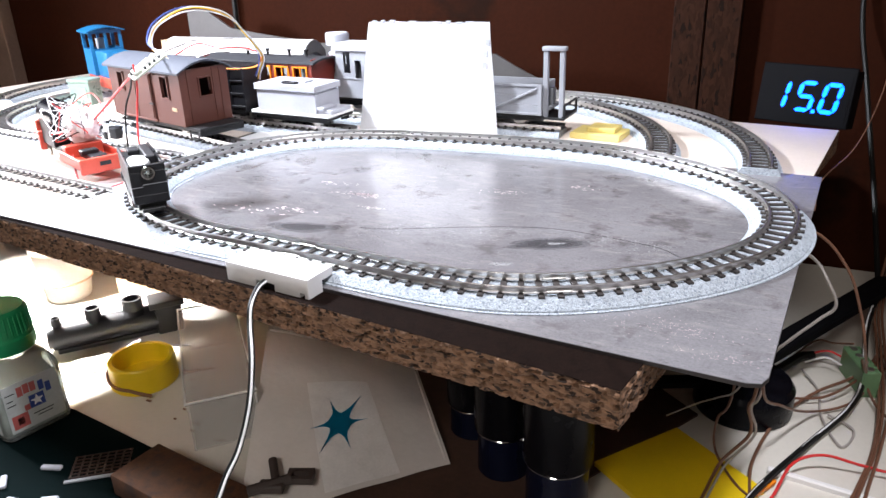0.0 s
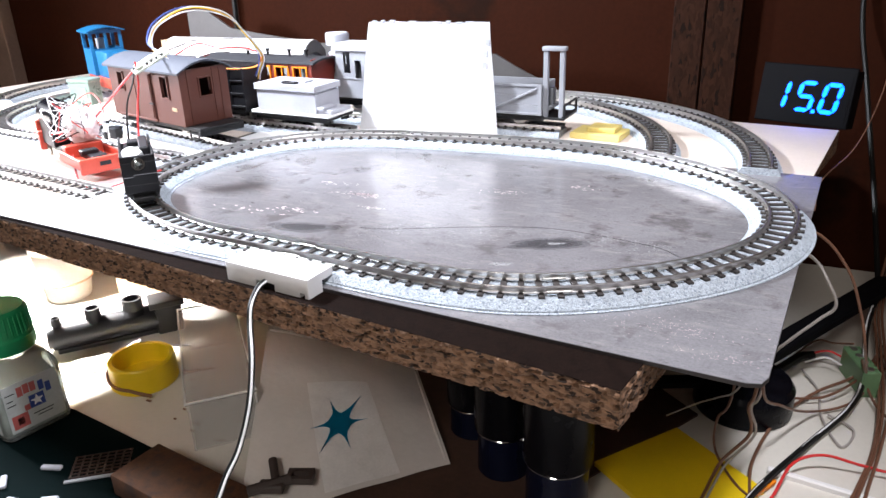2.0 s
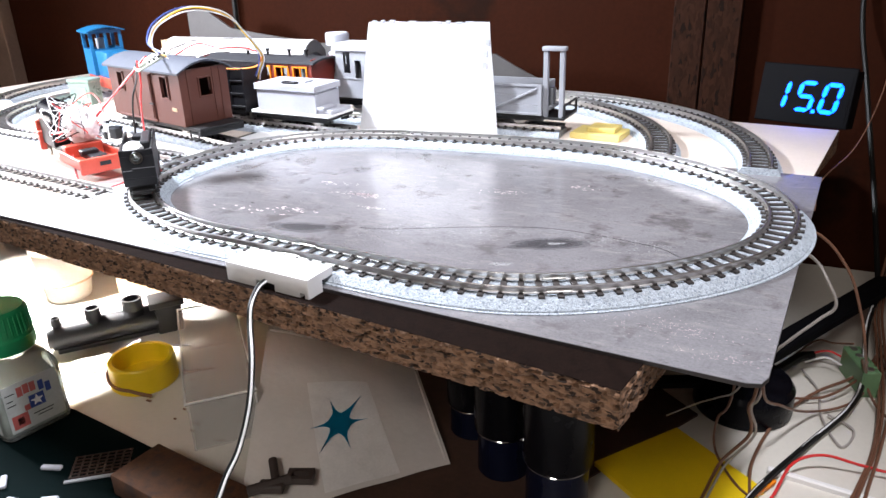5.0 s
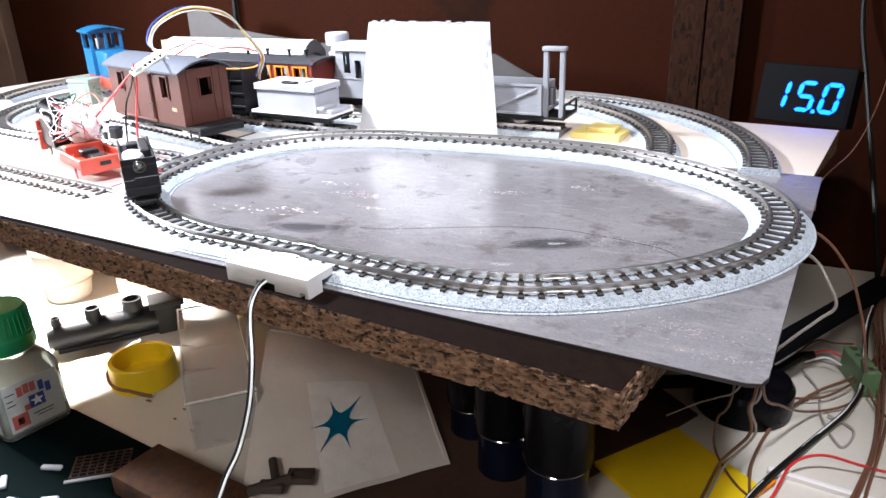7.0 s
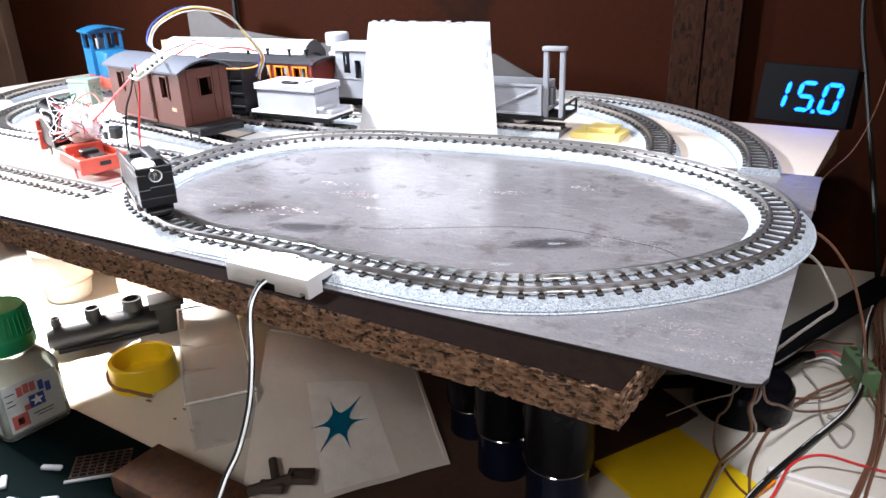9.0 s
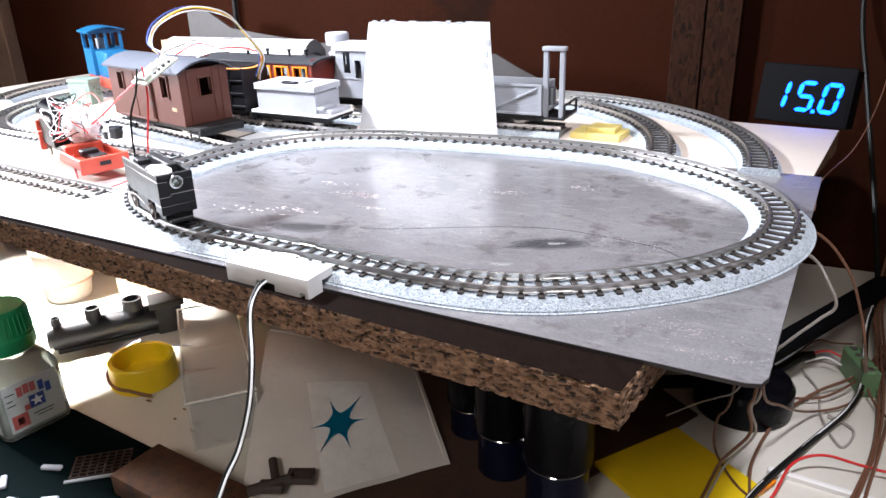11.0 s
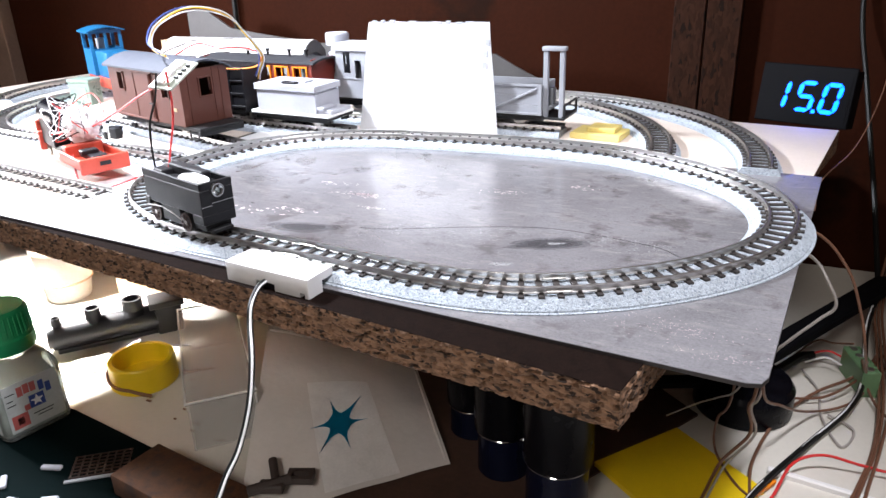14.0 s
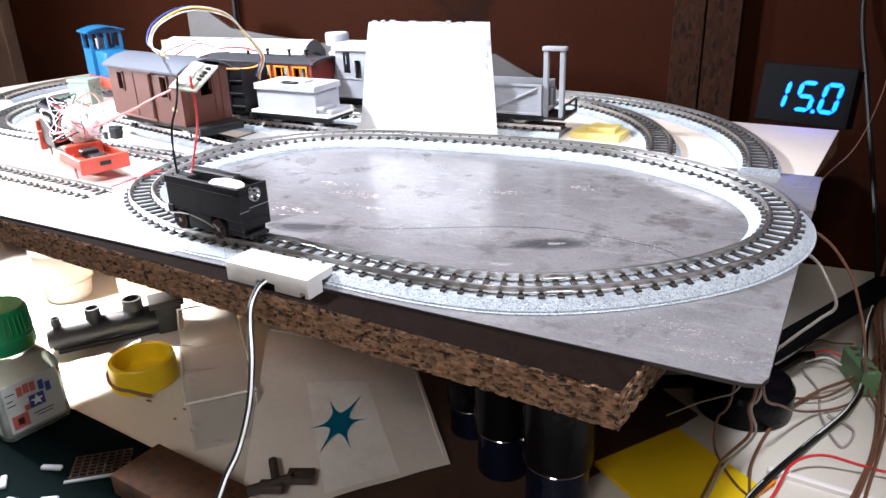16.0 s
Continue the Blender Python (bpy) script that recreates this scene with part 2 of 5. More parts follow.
M_BALLAST = bead_material("grey_foam_ballast", (0.39, 0.435, 0.485), 1900, 0.0002, 0.85, dark=(0.22, 0.255, 0.30), dark_share=0.12, tone=0.22)
M_CHIP = bead_material("chipboard", (0.200, 0.110, 0.064), 1300, 0.00015, 0.9, (0.42, 0.42, 1.0), (0.024, 0.012, 0.007), 0.17, 0.45)
M_CLEAR = material("clear_plastic", (0.85, 0.84, 0.82), 0.12, 0, 0.05, 40, 400, 0.05)
M_CLEAR.node_tree.nodes["Principled BSDF"].inputs["Alpha"].default_value = 0.26
M_CLEAR_GREEN = clear_material("pale_green_plastic", (0.30, 0.40, 0.345), 0.3, 0.3)
M_GLASS = clear_material("bottle_glass", (0.86, 0.92, 0.89), 0.05, 0.85)
M_BAG = material("milky_bag_film", (0.86, 0.81, 0.78), 0.22, 0, 0.06, 30, 300, 0.25, depth=0.001)
M_BAG.node_tree.nodes["Principled BSDF"].inputs["Alpha"].default_value = 0.70
M_BAG_CARD = material("printed_card", (0.66, 0.64, 0.63), 0.5)
M_CYAN = material("blue_print", (0.0, 0.20, 0.36), 0.4)
M_ORANGE = material("orange_plastic", (0.75, 0.22, 0.01), 0.45)
M_COACH = material("dark_red_paint", (0.20, 0.03, 0.02), 0.5)
M_LIGHT_GREY = material("grey_primer", (0.27, 0.28, 0.31), 0.55, 0, 0.08, 150, 900, 0.06)
M_DARK_GREY = material("charcoal_plastic", (0.016, 0.016, 0.019), 0.45, spec=0.3)
M_TAN = material("tan_card", (0.40, 0.27, 0.16), 0.75)
M_BATTEN = material("brown_batten", (0.17, 0.10, 0.07), 0.75, 0, 0.25, 30, 400, 0.2)
M_PCB = material("white_circuit_board", (0.50, 0.53, 0.46), 0.45, 0, 0.1, 300, 900, 0.05)
M_WIRE_RED = material("red_wire", (0.60, 0.03, 0.03), 0.4)
M_WIRE_BLACK = material("black_wire", (0.006, 0.006, 0.006), 0.45, spec=0.25)
M_WIRE_WHITE = material("white_wire", (0.75, 0.75, 0.76), 0.4)
M_WIRE_BLUE = material("blue_wire", (0.03, 0.06, 0.25), 0.4)
M_WIRE_YELLOW = material("yellow_wire", (0.75, 0.45, 0.02), 0.4)
M_WIRE_BROWN = material("brown_wire", (0.16, 0.075, 0.045), 0.35)
M_WIRE_GREY = material("grey_wire", (0.36, 0.33, 0.31), 0.4)
M_TERMINAL = material("green_terminal", (0.13, 0.24, 0.12), 0.45)
M_SHEET_GREY = material("dark_grey_sheet", (0.075, 0.07, 0.07), 0.5)
M_COACH_ROOF = material("charcoal_roof", (0.030, 0.031, 0.036), 0.55, 0, 0.15, 120, 900, 0.1)
M_CHROME = material("chrome_can", (0.55, 0.57, 0.58), 0.14, 1.0, 0.1, 40, 300, 0.02)
M_NAVY = material("dark_blue_can", (0.005, 0.007, 0.022), 0.16, 0.2, spec=0.25)
M_LABEL = material("bottle_label", (0.46, 0.49, 0.48), 0.5)
M_PINK = material("pink_print", (0.42, 0.10, 0.09), 0.5)
M_SCRATCH = material("pink_paint_scuff", (0.40, 0.31, 0.32), 0.5)
M_ETCH = material("etched_brass", (0.06, 0.035, 0.03), 0.5, 0.5)
M_GREASE = material("putty", (0.84, 0.84, 0.83), 0.5)
M_CHIP_DARK = bead_material("brown_chipboard", (0.025, 0.0092, 0.005), 520, 0.00015, 0.8, (1.0, 1.0, 0.4), (0.009, 0.004, 0.0025), 0.14, 0.3)
M_CHIP_DARK.node_tree.nodes["Principled BSDF"].inputs["Specular IOR Level"].default_value = 0.1
M_CAP = material("satin_black_cap", (0.004, 0.004, 0.006), 0.25, 0, 0.2, 60, 900, 0.02, spec=0.10)
M_CASE = material("matt_black_case", (0.003, 0.003, 0.004), 0.65, 0, 0.2, 60, 900, 0.05, spec=0.08)
M_CASTING = material("dark_casting", (0.045, 0.032, 0.028), 0.6)
M_STAIN = material("dark_oil_stain", (0.13, 0.13, 0.142), 0.22, 0.45, 0.5, 60, 1100, 0.1)
M_STAIN_PALE = material("pale_dried_stain", (0.40, 0.395, 0.405), 0.5, 0.1, 0.9, 120, 1100, 0.2)
for thin, cover in ((M_STAIN, 0.34), (M_STAIN_PALE, 0.42)):
    thin.node_tree.nodes["Principled BSDF"].inputs["Alpha"].default_value = cover
M_CREAM = material("cream_plastic", (0.46, 0.41, 0.35), 0.45)
M_EDGE_HIGHLIGHT = material("edge_highlight", (0.88, 0.88, 0.87), 0.15, 0, 0.05, 40, 400, 0.05)
M_EDGE_HIGHLIGHT.node_tree.nodes["Principled BSDF"].inputs["Alpha"].default_value = 0.85
M_BROWN_SHEET = material("brown_sheet", (0.06, 0.032, 0.022), 0.6, 0, 0.35, 40, 500, 0.2)
M_PALE_YELLOW = material("pale_yellow_plastic", (0.72, 0.58, 0.20), 0.4)

# ---- setting ----
ROOM_X0, ROOM_X1, ROOM_Y0, WALL_Y = -1300, 1300, -1500, 290


def slab(name, x0, x1, y0, y1, z0, z1, mat_, label, category, bevel=0.0, m=None):
    return solo(name, box(bmesh.new(), x0, x1, y0, y1, z0, z1, bevel), mat_, m or at(0, 0, 0), label, category, kind="structure")


M_ROOM = material("room_paint", (0.55, 0.48, 0.42), 0.8)
slab("wall_north", ROOM_X0, ROOM_X1, WALL_Y, WALL_Y + 12, -850, 1500, M_WALL, "brown hardboard back wall behind the workbench", "wall")
slab("wall_south", ROOM_X0, ROOM_X1, ROOM_Y0 - 100, ROOM_Y0, -850, 1500, M_ROOM, "plain painted wall behind the workbench", "wall")
slab("wall_west", ROOM_X0 - 100, ROOM_X0, ROOM_Y0, WALL_Y, -850, 1500, M_ROOM, "plain painted side wall of the room", "wall")
slab("wall_east", ROOM_X1, ROOM_X1 + 100, ROOM_Y0, WALL_Y, -850, 1500, M_ROOM, "plain painted side wall of the room", "wall")
slab("ceiling", ROOM_X0, ROOM_X1, ROOM_Y0, WALL_Y, 1500, 1600, M_ROOM, "plain painted ceiling of the room", "ceiling")
slab("floor", ROOM_X0, ROOM_X1, ROOM_Y0, WALL_Y, -900, -850, M_WOOD, "plain wooden floor of the room", "floor")
bm = box(bmesh.new(), -900, 700, -330, WALL_Y - 2, DESK_Z - 25, DESK_Z, 1.5)
desk = solo("workbench", bm, M_DESK, at(0, 0, 0), "white laminate workbench top with stains and scraps", "workbench")
for x, y in ((-880, -310), (640, -310), (-880, 230), (640, 230)):
    part("leg", box(bmesh.new(), x, x + 40, y, y + 40, -850, DESK_Z - 25), M_WHITE, desk)

# chipboard baseboard with its shade-darkened face, the added pale sheet on its back part, the steel plate on top
chip = thing("baseboard", at(0, 0, 0), "raw-edged chipboard baseboard under the model railway", "board")
OUT = [(104, -118.5), (160.5, 181), (-470, 250), (-520, -42)]
part("panel", prism(bmesh.new(), [(102.6, -116.8), (158.8, 179), (-468, 248), (-518, -40)], BOARD_Z - 11.5, BOARD_Z - 0.3), M_CHIP, chip, "raw chipboard with rough edges")


def raw_edge(a, b, z0, z1, step=0.55):
    """A rough sawn edge: a finely divided strip along a side of the board, each flake at a depth of its own, with pits between."""
    a, b = Vector(a), Vector(b)
    d = (b - a).normalized()
    out = Vector((d.y, -d.x))
    n, k = int((b - a).length / step), int((z1 - z0) / step)
    bm = bmesh.new()
    rows = []
    for j in range(k + 1):
        row = []
        for i in range(n + 1):
            z = z0 + (z1 - z0) * j / k
            q = a.lerp(b, i / n)
            u = (b - a).length * i / n
            w = noise.noise(Vector((u * 0.35, z * 0.8, 2.0)))
            flake = noise.cell(noise.voronoi(Vector((u * 0.30 + 0.7 * w, z * 0.95 + 0.5 * noise.noise(Vector((u * 0.3, z * 0.5, 9.0))), 0.0)))[1][0] * 37.0)
            pit = noise.noise(Vector((u * 0.34 + 0.5 * z + 11, z * 0.9 - 0.12 * u, 7.0))) + 0.5 * noise.noise(Vector((u * 1.3, z * 2.4, 1.0)))
            v = 0.15 + 0.15 * flake + 0.30 * noise.noise(Vector((u * 0.9, z * 2.6, 0.0))) - 4.0 * max(0.0, pit - 0.20)
            if j in (0, k):
                v = min(v, 0.12)
            if i in (0, n):
                v = 0.05
            row.append(bm.verts.new((q.x + out.x * v, q.y + out.y * v, z)))
        rows.append(row)
    for j in range(k):
        for i in range(n):
            bm.faces.new((rows[j][i], rows[j][i + 1], rows[j + 1][i + 1], rows[j + 1][i]))
    return bm


part("raw_edge", raw_edge(OUT[3], OUT[0], BOARD_Z - 11.5, BOARD_Z), M_CHIP, chip, "flaky sawn chipboard edge", smooth=28)
part("raw_edge", raw_edge(OUT[0], OUT[1], BOARD_Z - 11.5, BOARD_Z), M_CHIP, chip, "flaky sawn chipboard edge", smooth=28)
part("veneer", prism(bmesh.new(), [(x * 0.999, y * 0.999) for x, y in OUT], BOARD_Z - 0.3, BOARD_Z), M_SHADED_BROWN, chip, "brown board face with the plate's shade painted in")
# Added sheet that gives the lit back its pale tone over the dark face.
solo("card_sheet", prism(bmesh.new(), [(147, 84), (160, 180.5), (-468, 249), (-518, -40), (-166, -80), (-160, 84)], BOARD_Z, BOARD_Z + 0.6), M_SHEET, at(0, 0, 0), "pale sheet added over the back of the baseboard", "card sheet")
bm = prism(bmesh.new(), [(-166, -84.5), (131, -105.6), (134.5, -104.6), (136, -101), (150.3, 81), (-152, 103)], PLATE_Z - 1.2, PLATE_Z)
plate = solo("steel_plate", bm, M_PLATE, at(0, 0, 0), "grey scuffed sheet steel plate under the oval track", "plate")
rim = [(-166, -84.5, 0), (131, -105.6, 0), (134.5, -104.6, 0), (136, -101, 0), (150.3, 81, 0), (-152, 103, 0)]
part("edge", sweep(bmesh.new(), [(x, y, PLATE_Z) for x, y, _ in rim], [(-0.05, -1.22), (0.14, -1.22), (0.14, -0.08), (-0.05, -0.02)], True), M_PLATE_EDGE, plate, "dark sheet edge")

# ---- track ----
R0, L0 = 81.544, 103.439
WOBBLE = ((-0.247, 0.155), (-0.818, -0.193), (-1.476, 1.973), (-0.955, -1.074), (0.133, 0.408), (0.274, 0.234), (0.484, -0.021))
ROUND = 2 * math.pi * R0 + 2 * L0


def oval_point(s):
    """The oval's centreline: a stadium, bent a little out of true by hand."""
    v, h = s % ROUND, math.pi * R0
    if v < L0:
        q, n = Vector((-L0 / 2 + v, -R0)), Vector((0, -1))
    elif v < L0 + h:
        a = -math.pi / 2 + (v - L0) / R0
        n = Vector((math.cos(a), math.sin(a)))
        q = Vector((L0 / 2, 0)) + n * R0
    elif v < 2 * L0 + h:
        q, n = Vector((L0 / 2 - (v - L0 - h), R0)), Vector((0, 1))
    else:
        a = math.pi / 2 + (v - 2 * L0 - h) / R0
        n = Vector((math.cos(a), math.sin(a)))
        q = Vector((-L0 / 2, 0)) + n * R0
    th = 2 * math.pi * v / ROUND
    d = sum(c * math.cos(k * th) + e * math.sin(k * th) for k, (c, e) in enumerate(WOBBLE, 2))
    return q + n * d


RAIL_SECTION = [(-0.8, -2.2), (0.8, -2.2), (0.8, -1.95), (0.17, -1.7), (0.17, -0.7), (0.38, -0.52), (0.38, -0.1), (0.3, 0), (-0.3, 0), (-0.38, -0.1), (-0.38, -0.52), (-0.17, -0.7), (-0.17, -1.7), (-0.8, -1.95)]


def offset_path(path, d, z, closed):
    out, n = [], len(path)
    for i, q in enumerate(path):
        a = path[i - 1] if i or closed else path[0]
        b = path[(i + 1) % n] if i < n - 1 or closed else path[-1]
        t = (Vector(b[:2]) - Vector(a[:2])).normalized()
        out.append(Vector((q[0] + t.y * d, q[1] - t.x * d, z)))
    return out


def resample(path, step, closed):
    pts = [Vector(q[:2]) for q in path] + ([Vector(path[0][:2])] if closed else [])
    out, left = [], step / 2
    for a, b in zip(pts, pts[1:]):
        d = (b - a).length
        while left < d:
            out.append((a + (b - a) * (left / d), math.degrees(math.atan2(b.y - a.y, b.x - a.x))))
            left += step
        left -= d
    return out


def grain_bed(path, base_z, top, closed, bed_top, bed_foot, grain):
    """The foam roadbed: a thin flat flange, sloped shoulders and a flat top, its surface made of small rounded grains."""
    step = 0.5 if grain else 4.0
    pts = [Vector((q.x, q.y, 0)) for q, _ in resample(path, step, closed)]
    if not closed:
        pts = [Vector((*path[0][:2], 0))] + pts + [Vector((*path[-1][:2], 0))]
    flange, w = bed_foot - 0.9, bed_top + 1.8
    sec = [(-bed_foot, 0.0), (-bed_foot, 0.35), (-flange, 0.45)]
    n = 12 if grain else 2
    sec += [(-flange + (flange - w) * k / n, 0.9 + (top - 0.9) * k / n) for k in range(n + 1)]
    m = 20 if grain else 2
    sec += [(-w + 2 * w * k / m, top) for k in range(1, m)]
    sec += [(w + (flange - w) * k / n, top + (0.9 - top) * k / n) for k in range(n + 1)]
    sec += [(flange, 0.45), (bed_foot, 0.35), (bed_foot, 0.0)]
    bm = sweep(bmesh.new(), [Vector((q.x, q.y, base_z)) for q in pts], sec, closed)
    if grain:
        for v in bm.verts:
            h = v.co.z - base_z
            if h > 0.6:
                near = noise.voronoi(v.co * 1.5)[0][0]
                v.co.z += 0.36 * (0.5 - near) + 0.12 * noise.noise(v.co * 2.3)
    return bm


def build_track(name, path, z, base_z, closed, label, group, bed=True, pitch=5.5, bed_top=5.6, bed_foot=10.0, grain=False):
    tr = thing(name, at(0, 0, 0), label, "railway track", group)
    if bed:
        bm = grain_bed(path, base_z, z - 2.95 - base_z, closed, bed_top, bed_foot, grain)
        part("roadbed", bm, M_BALLAST, tr, "grey granular foam roadbed", smooth=60)
    for d in (-4.65, 4.65):
        part("rail", sweep(bmesh.new(), offset_path(path, d, z, closed), RAIL_SECTION, closed), M_RAIL, tr, "shiny nickel rail")
    bm = box(bmesh.new(), -0.95, 0.95, -7.4, 7.4, z - 3.0, z - 2.15, 0.15)
    for sx in (-4.65, 4.65):
        for e in (-0.85, 0.85):
            box(bm, -0.6, 0.6, sx + e - 0.4, sx + e + 0.4, z - 2.2, z - 1.55)
    me = finish("sleeper", bm, M_SLEEPER)
    for q, turn in resample(path, pitch, closed):
        ob = new("sleeper", me)
        ob.parent = tr
        ob.matrix_basis = at(q.x, q.y, 0, turn + random.uniform(-1.2, 1.2))
    return tr


OVAL = [oval_point(ROUND * i / 240) for i in range(240)]
build_track("oval_track", OVAL, 0.0, PLATE_Z, True, "narrow-gauge oval track on grey foam roadbed", "model railway tracks", bed_foot=11.3, grain=True)


oval_track = bpy.data.objects["oval_track"]
for s_at in (38.0, 128.0, 250.0, 356.0, 470.0, 620.0):
    for d in (-4.65, 4.65):
        run = [oval_point(s_at + 1.2 * k) for k in range(-4, 5)]
        part("rail_joiner", sweep(bmesh.new(), offset_path(run, d, 0.0, False)[1:-1], [(-0.95, -2.1), (0.95, -2.1), (0.95, -1.6), (0.42, -1.35), (0.42, -0.8), (-0.42, -0.8), (-0.42, -1.35), (-0.95, -1.6)]), M_STEEL, oval_track, "folded metal rail joiner")
# White overlay added on the plate; it paints the lamps' burnt-out glare.
hug = [oval_point(-8 - 6.0 * k) for k in range(46)]
mid_left = Vector((-50, 0))
inner_side = [q + (q - mid_left).normalized() * 8.5 for q in hug]
sheet_outline = [(-168, -84.2), (-88, -89.7), (-66, -91.2)] + [(q.x, q.y) for q in inner_side] + [(-100, 99), (-151, 102.8), (-158, 40)]
solo("white_paper", prism(bmesh.new(), sheet_outline, PLATE_Z, PLATE_Z + 0.12), M_PAPER, at(0, 0, 0), "white overlay painting lamp glare on the plate around the curve", "paper")


def arc(cx, cy, r, a0, a1, n=40):
    return [(cx + r * math.cos(radians(a0 + (a1 - a0) * i / n)), cy + r * math.sin(radians(a0 + (a1 - a0) * i / n))) for i in range(n + 1)]


OUTER = arc(-326, 150, 100, 215, 100, 30) + [(-250, 240), (-185, 226), (-120, 220)] + arc(-20, 76, 144.5, 90, 0)
INNER = [(-148, 3), (-200, 9)] + arc(-275, 107, 90, 265, 95, 40) + [(-200, 188), (-120, 190), (-60, 202), (-20, 205)] + arc(-52, 80, 131, 62, 0, 30)
build_track("outer_track", OUTER, -0.5, BOARD_Z + 0.6, False, "curved track on grey roadbed behind the oval", "model railway tracks")
build_track("inner_track", INNER, -0.5, BOARD_Z + 0.6, False, "curved dark-sleepered track behind the oval", "model railway tracks")
for path, z in (([(-262, 123.5), (-175, 120), (-100, 123), (20, 124)], -0.5), ([(-215, 90.8), (-92, 83.3)], -0.5), ([(-262, 69.1), (-132, 34.3)], -0.5), ([(-300, 160), (-150, 160)], -0.5)):
    build_track("siding_track", path, z, BOARD_Z + 0.6, False, "straight siding track under the wagons", "model railway tracks")
build_track("front_track", [(-330, -25), (-235, -37.5), (-142, -50)], PLATE_Z + 3.2, PLATE_Z, False, "short open track end in front of the red chassis", "model railway tracks", bed=False)


# ---- things on the tracks ----
def holed_wall(bm, u0, u1, z0, z1, holes, place):
    """A wall in strips round its openings (u0, u1, z0, z1); place(a, b, c, d) adds a block over that range."""
    cuts = sorted({u0, u1, *[h[0] for h in holes], *[h[1] for h in holes]})
    for a, b in zip(cuts, cuts[1:]):
        level = z0
        for h in sorted([h for h in holes if h[0] <= a and b <= h[1]], key=lambda h: h[2]):
            place(a, b, level, h[2])
            level = h[3]
        place(a, b, level, z1)
    bmesh.ops.remove_doubles(bm, verts=bm.verts[:], dist=1e-4)
    return bm


def side_wall(y0, y1, u0, u1, z0, z1, holes=()):
    bm = bmesh.new()
    return holed_wall(bm, u0, u1, z0, z1, holes, lambda a, b, c, d: box(bm, a, b, y0, y1, c, d))


def end_wall(x0, x1, u0, u1, z0, z1, holes=()):
    bm = bmesh.new()
    return holed_wall(bm, u0, u1, z0, z1, holes, lambda a, b, c, d: box(bm, x0, x1, a, b, c, d))


def window_frame(x0, x1, z0, z1, y, w=0.7, t=0.6):
    bm = bmesh.new()
    for a, b, c, d in ((x0 - w, x1 + w, z0 - w, z0), (x0 - w, x1 + w, z1, z1 + w), (x0 - w, x0, z0, z1), (x1, x1 + w, z0, z1)):
        box(bm, a, b, y - t, y + 0.2, c, d)
    return bm


def arc_roof(half, rise, z, t, x0, x1, n=12):
    pts = [(half * (2 * i / n - 1), z + rise * (1 - (2 * i / n - 1) ** 2)) for i in range(n + 1)]
    return profile_x(bmesh.new(), pts + [(y, h - t) for y, h in reversed(pts)], x0, x1)


def wheelset(parent, x, r=4.0, half=4.3, shade=None):
    part("axle", cyl(bmesh.new(), (x, -half - 1.6, r), (x, half + 1.6, r), 0.6, n=8), M_STEEL, parent)
    for s in (-1, 1):
        bm = cyl(bmesh.new(), (x, s * half, r), (x, s * (half + 1.3), r), r, n=24)
        cyl(bm, (x, s * (half - 0.6), r), (x, s * half, r), r + 0.6, n=24)
        cyl(bm, (x, s * (half + 1.3), r), (x, s * (half + 1.7), r), r * 0.35, n=12)
        part("wheel", bm, shade or M_STEEL, parent, "small flanged wheel")


def underframe(parent, x0, x1, half, z=5.0, wheels=(), steps=True):
    bm = box(bmesh.new(), x0, x1, -half, half, z, z + 1.4, 0.2)
    for s in (-1, 1):
        box(bm, x0 + 1, x1 - 1, s * (half - 3.2) - 0.6, s * (half - 3.2) + 0.6, z - 2.2, z)
    for x in wheels:
        for s in (-1, 1):
            box(bm, x - 2.2, x + 2.2, s * 6.9 - 0.5, s * 6.9 + 0.5, 2.2, z + 0.2, 0.3)
            box(bm, x - 4.5, x + 4.5, s * 7.3 - 0.4, s * 7.3 + 0.4, z - 1.6, z - 0.8, 0.2)
    part("underframe", bm, M_CHASSIS, parent, "black plastic underframe")
    for s, x in ((-1, x0), (1, x1)):
        part("coupling", box(box(bmesh.new(), x - 1 if s < 0 else x, x if s < 0 else x + 1, -1.2, 1.2, z - 1, z + 1.2, 0.2), min(x, x + s * 3.5), max(x, x + s * 3.5), -0.4, 0.4, z - 0.6, z + 0.2), M_CHASSIS, parent)
    for x in wheels:
        wheelset(parent, x)


# the unfinished black locomotive that runs on the oval
loco = thing("locomotive", at(-108, -58, 0, -36), "unfinished black plastic locomotive running on the oval track", "locomotive")
nose = bmesh.new()
box(nose, 3.0, 23.5, -6.6, 6.6, 8.0, 17.6, 0.35)
box(nose, 16.2, 23.5, -6.6, 6.6, 4.7, 8.4, 0.35)
box(nose, 3.0, 23.5, -6.6, -5.6, 17.4, 20.1, 0.25)
box(nose, 3.0, 23.5, 5.6, 6.6, 17.4, 20.1, 0.25)
box(nose, 22.4, 23.5, -6.6, 6.6, 17.4, 20.1, 0.25)
part("nose", nose, M_BLACK, loco)
rear = bmesh.new()
box(rear, -15.8, 3.2, -6.3, 6.3, 7.6, 17.4, 0.35)
box(rear, -15.8, 5.0, -6.5, -5.5, 17.2, 20.2, 0.25)
box(rear, -14.5, 4.5, 5.5, 6.5, 17.2, 20.6, 0.25)
box(rear, -16.1, -13.0, -6.7, 6.7, 5.4, 9.2, 0.3)
part("rear_body", rear, M_BLACK, loco)
part("chassis", box(box(bmesh.new(), -14.5, 16.5, -3.4, 3.4, 2.2, 8.2, 0.3), -6.0, 6.6, -5.9, 5.9, 1.6, 8.2, 0.3), M_CHASSIS, loco)
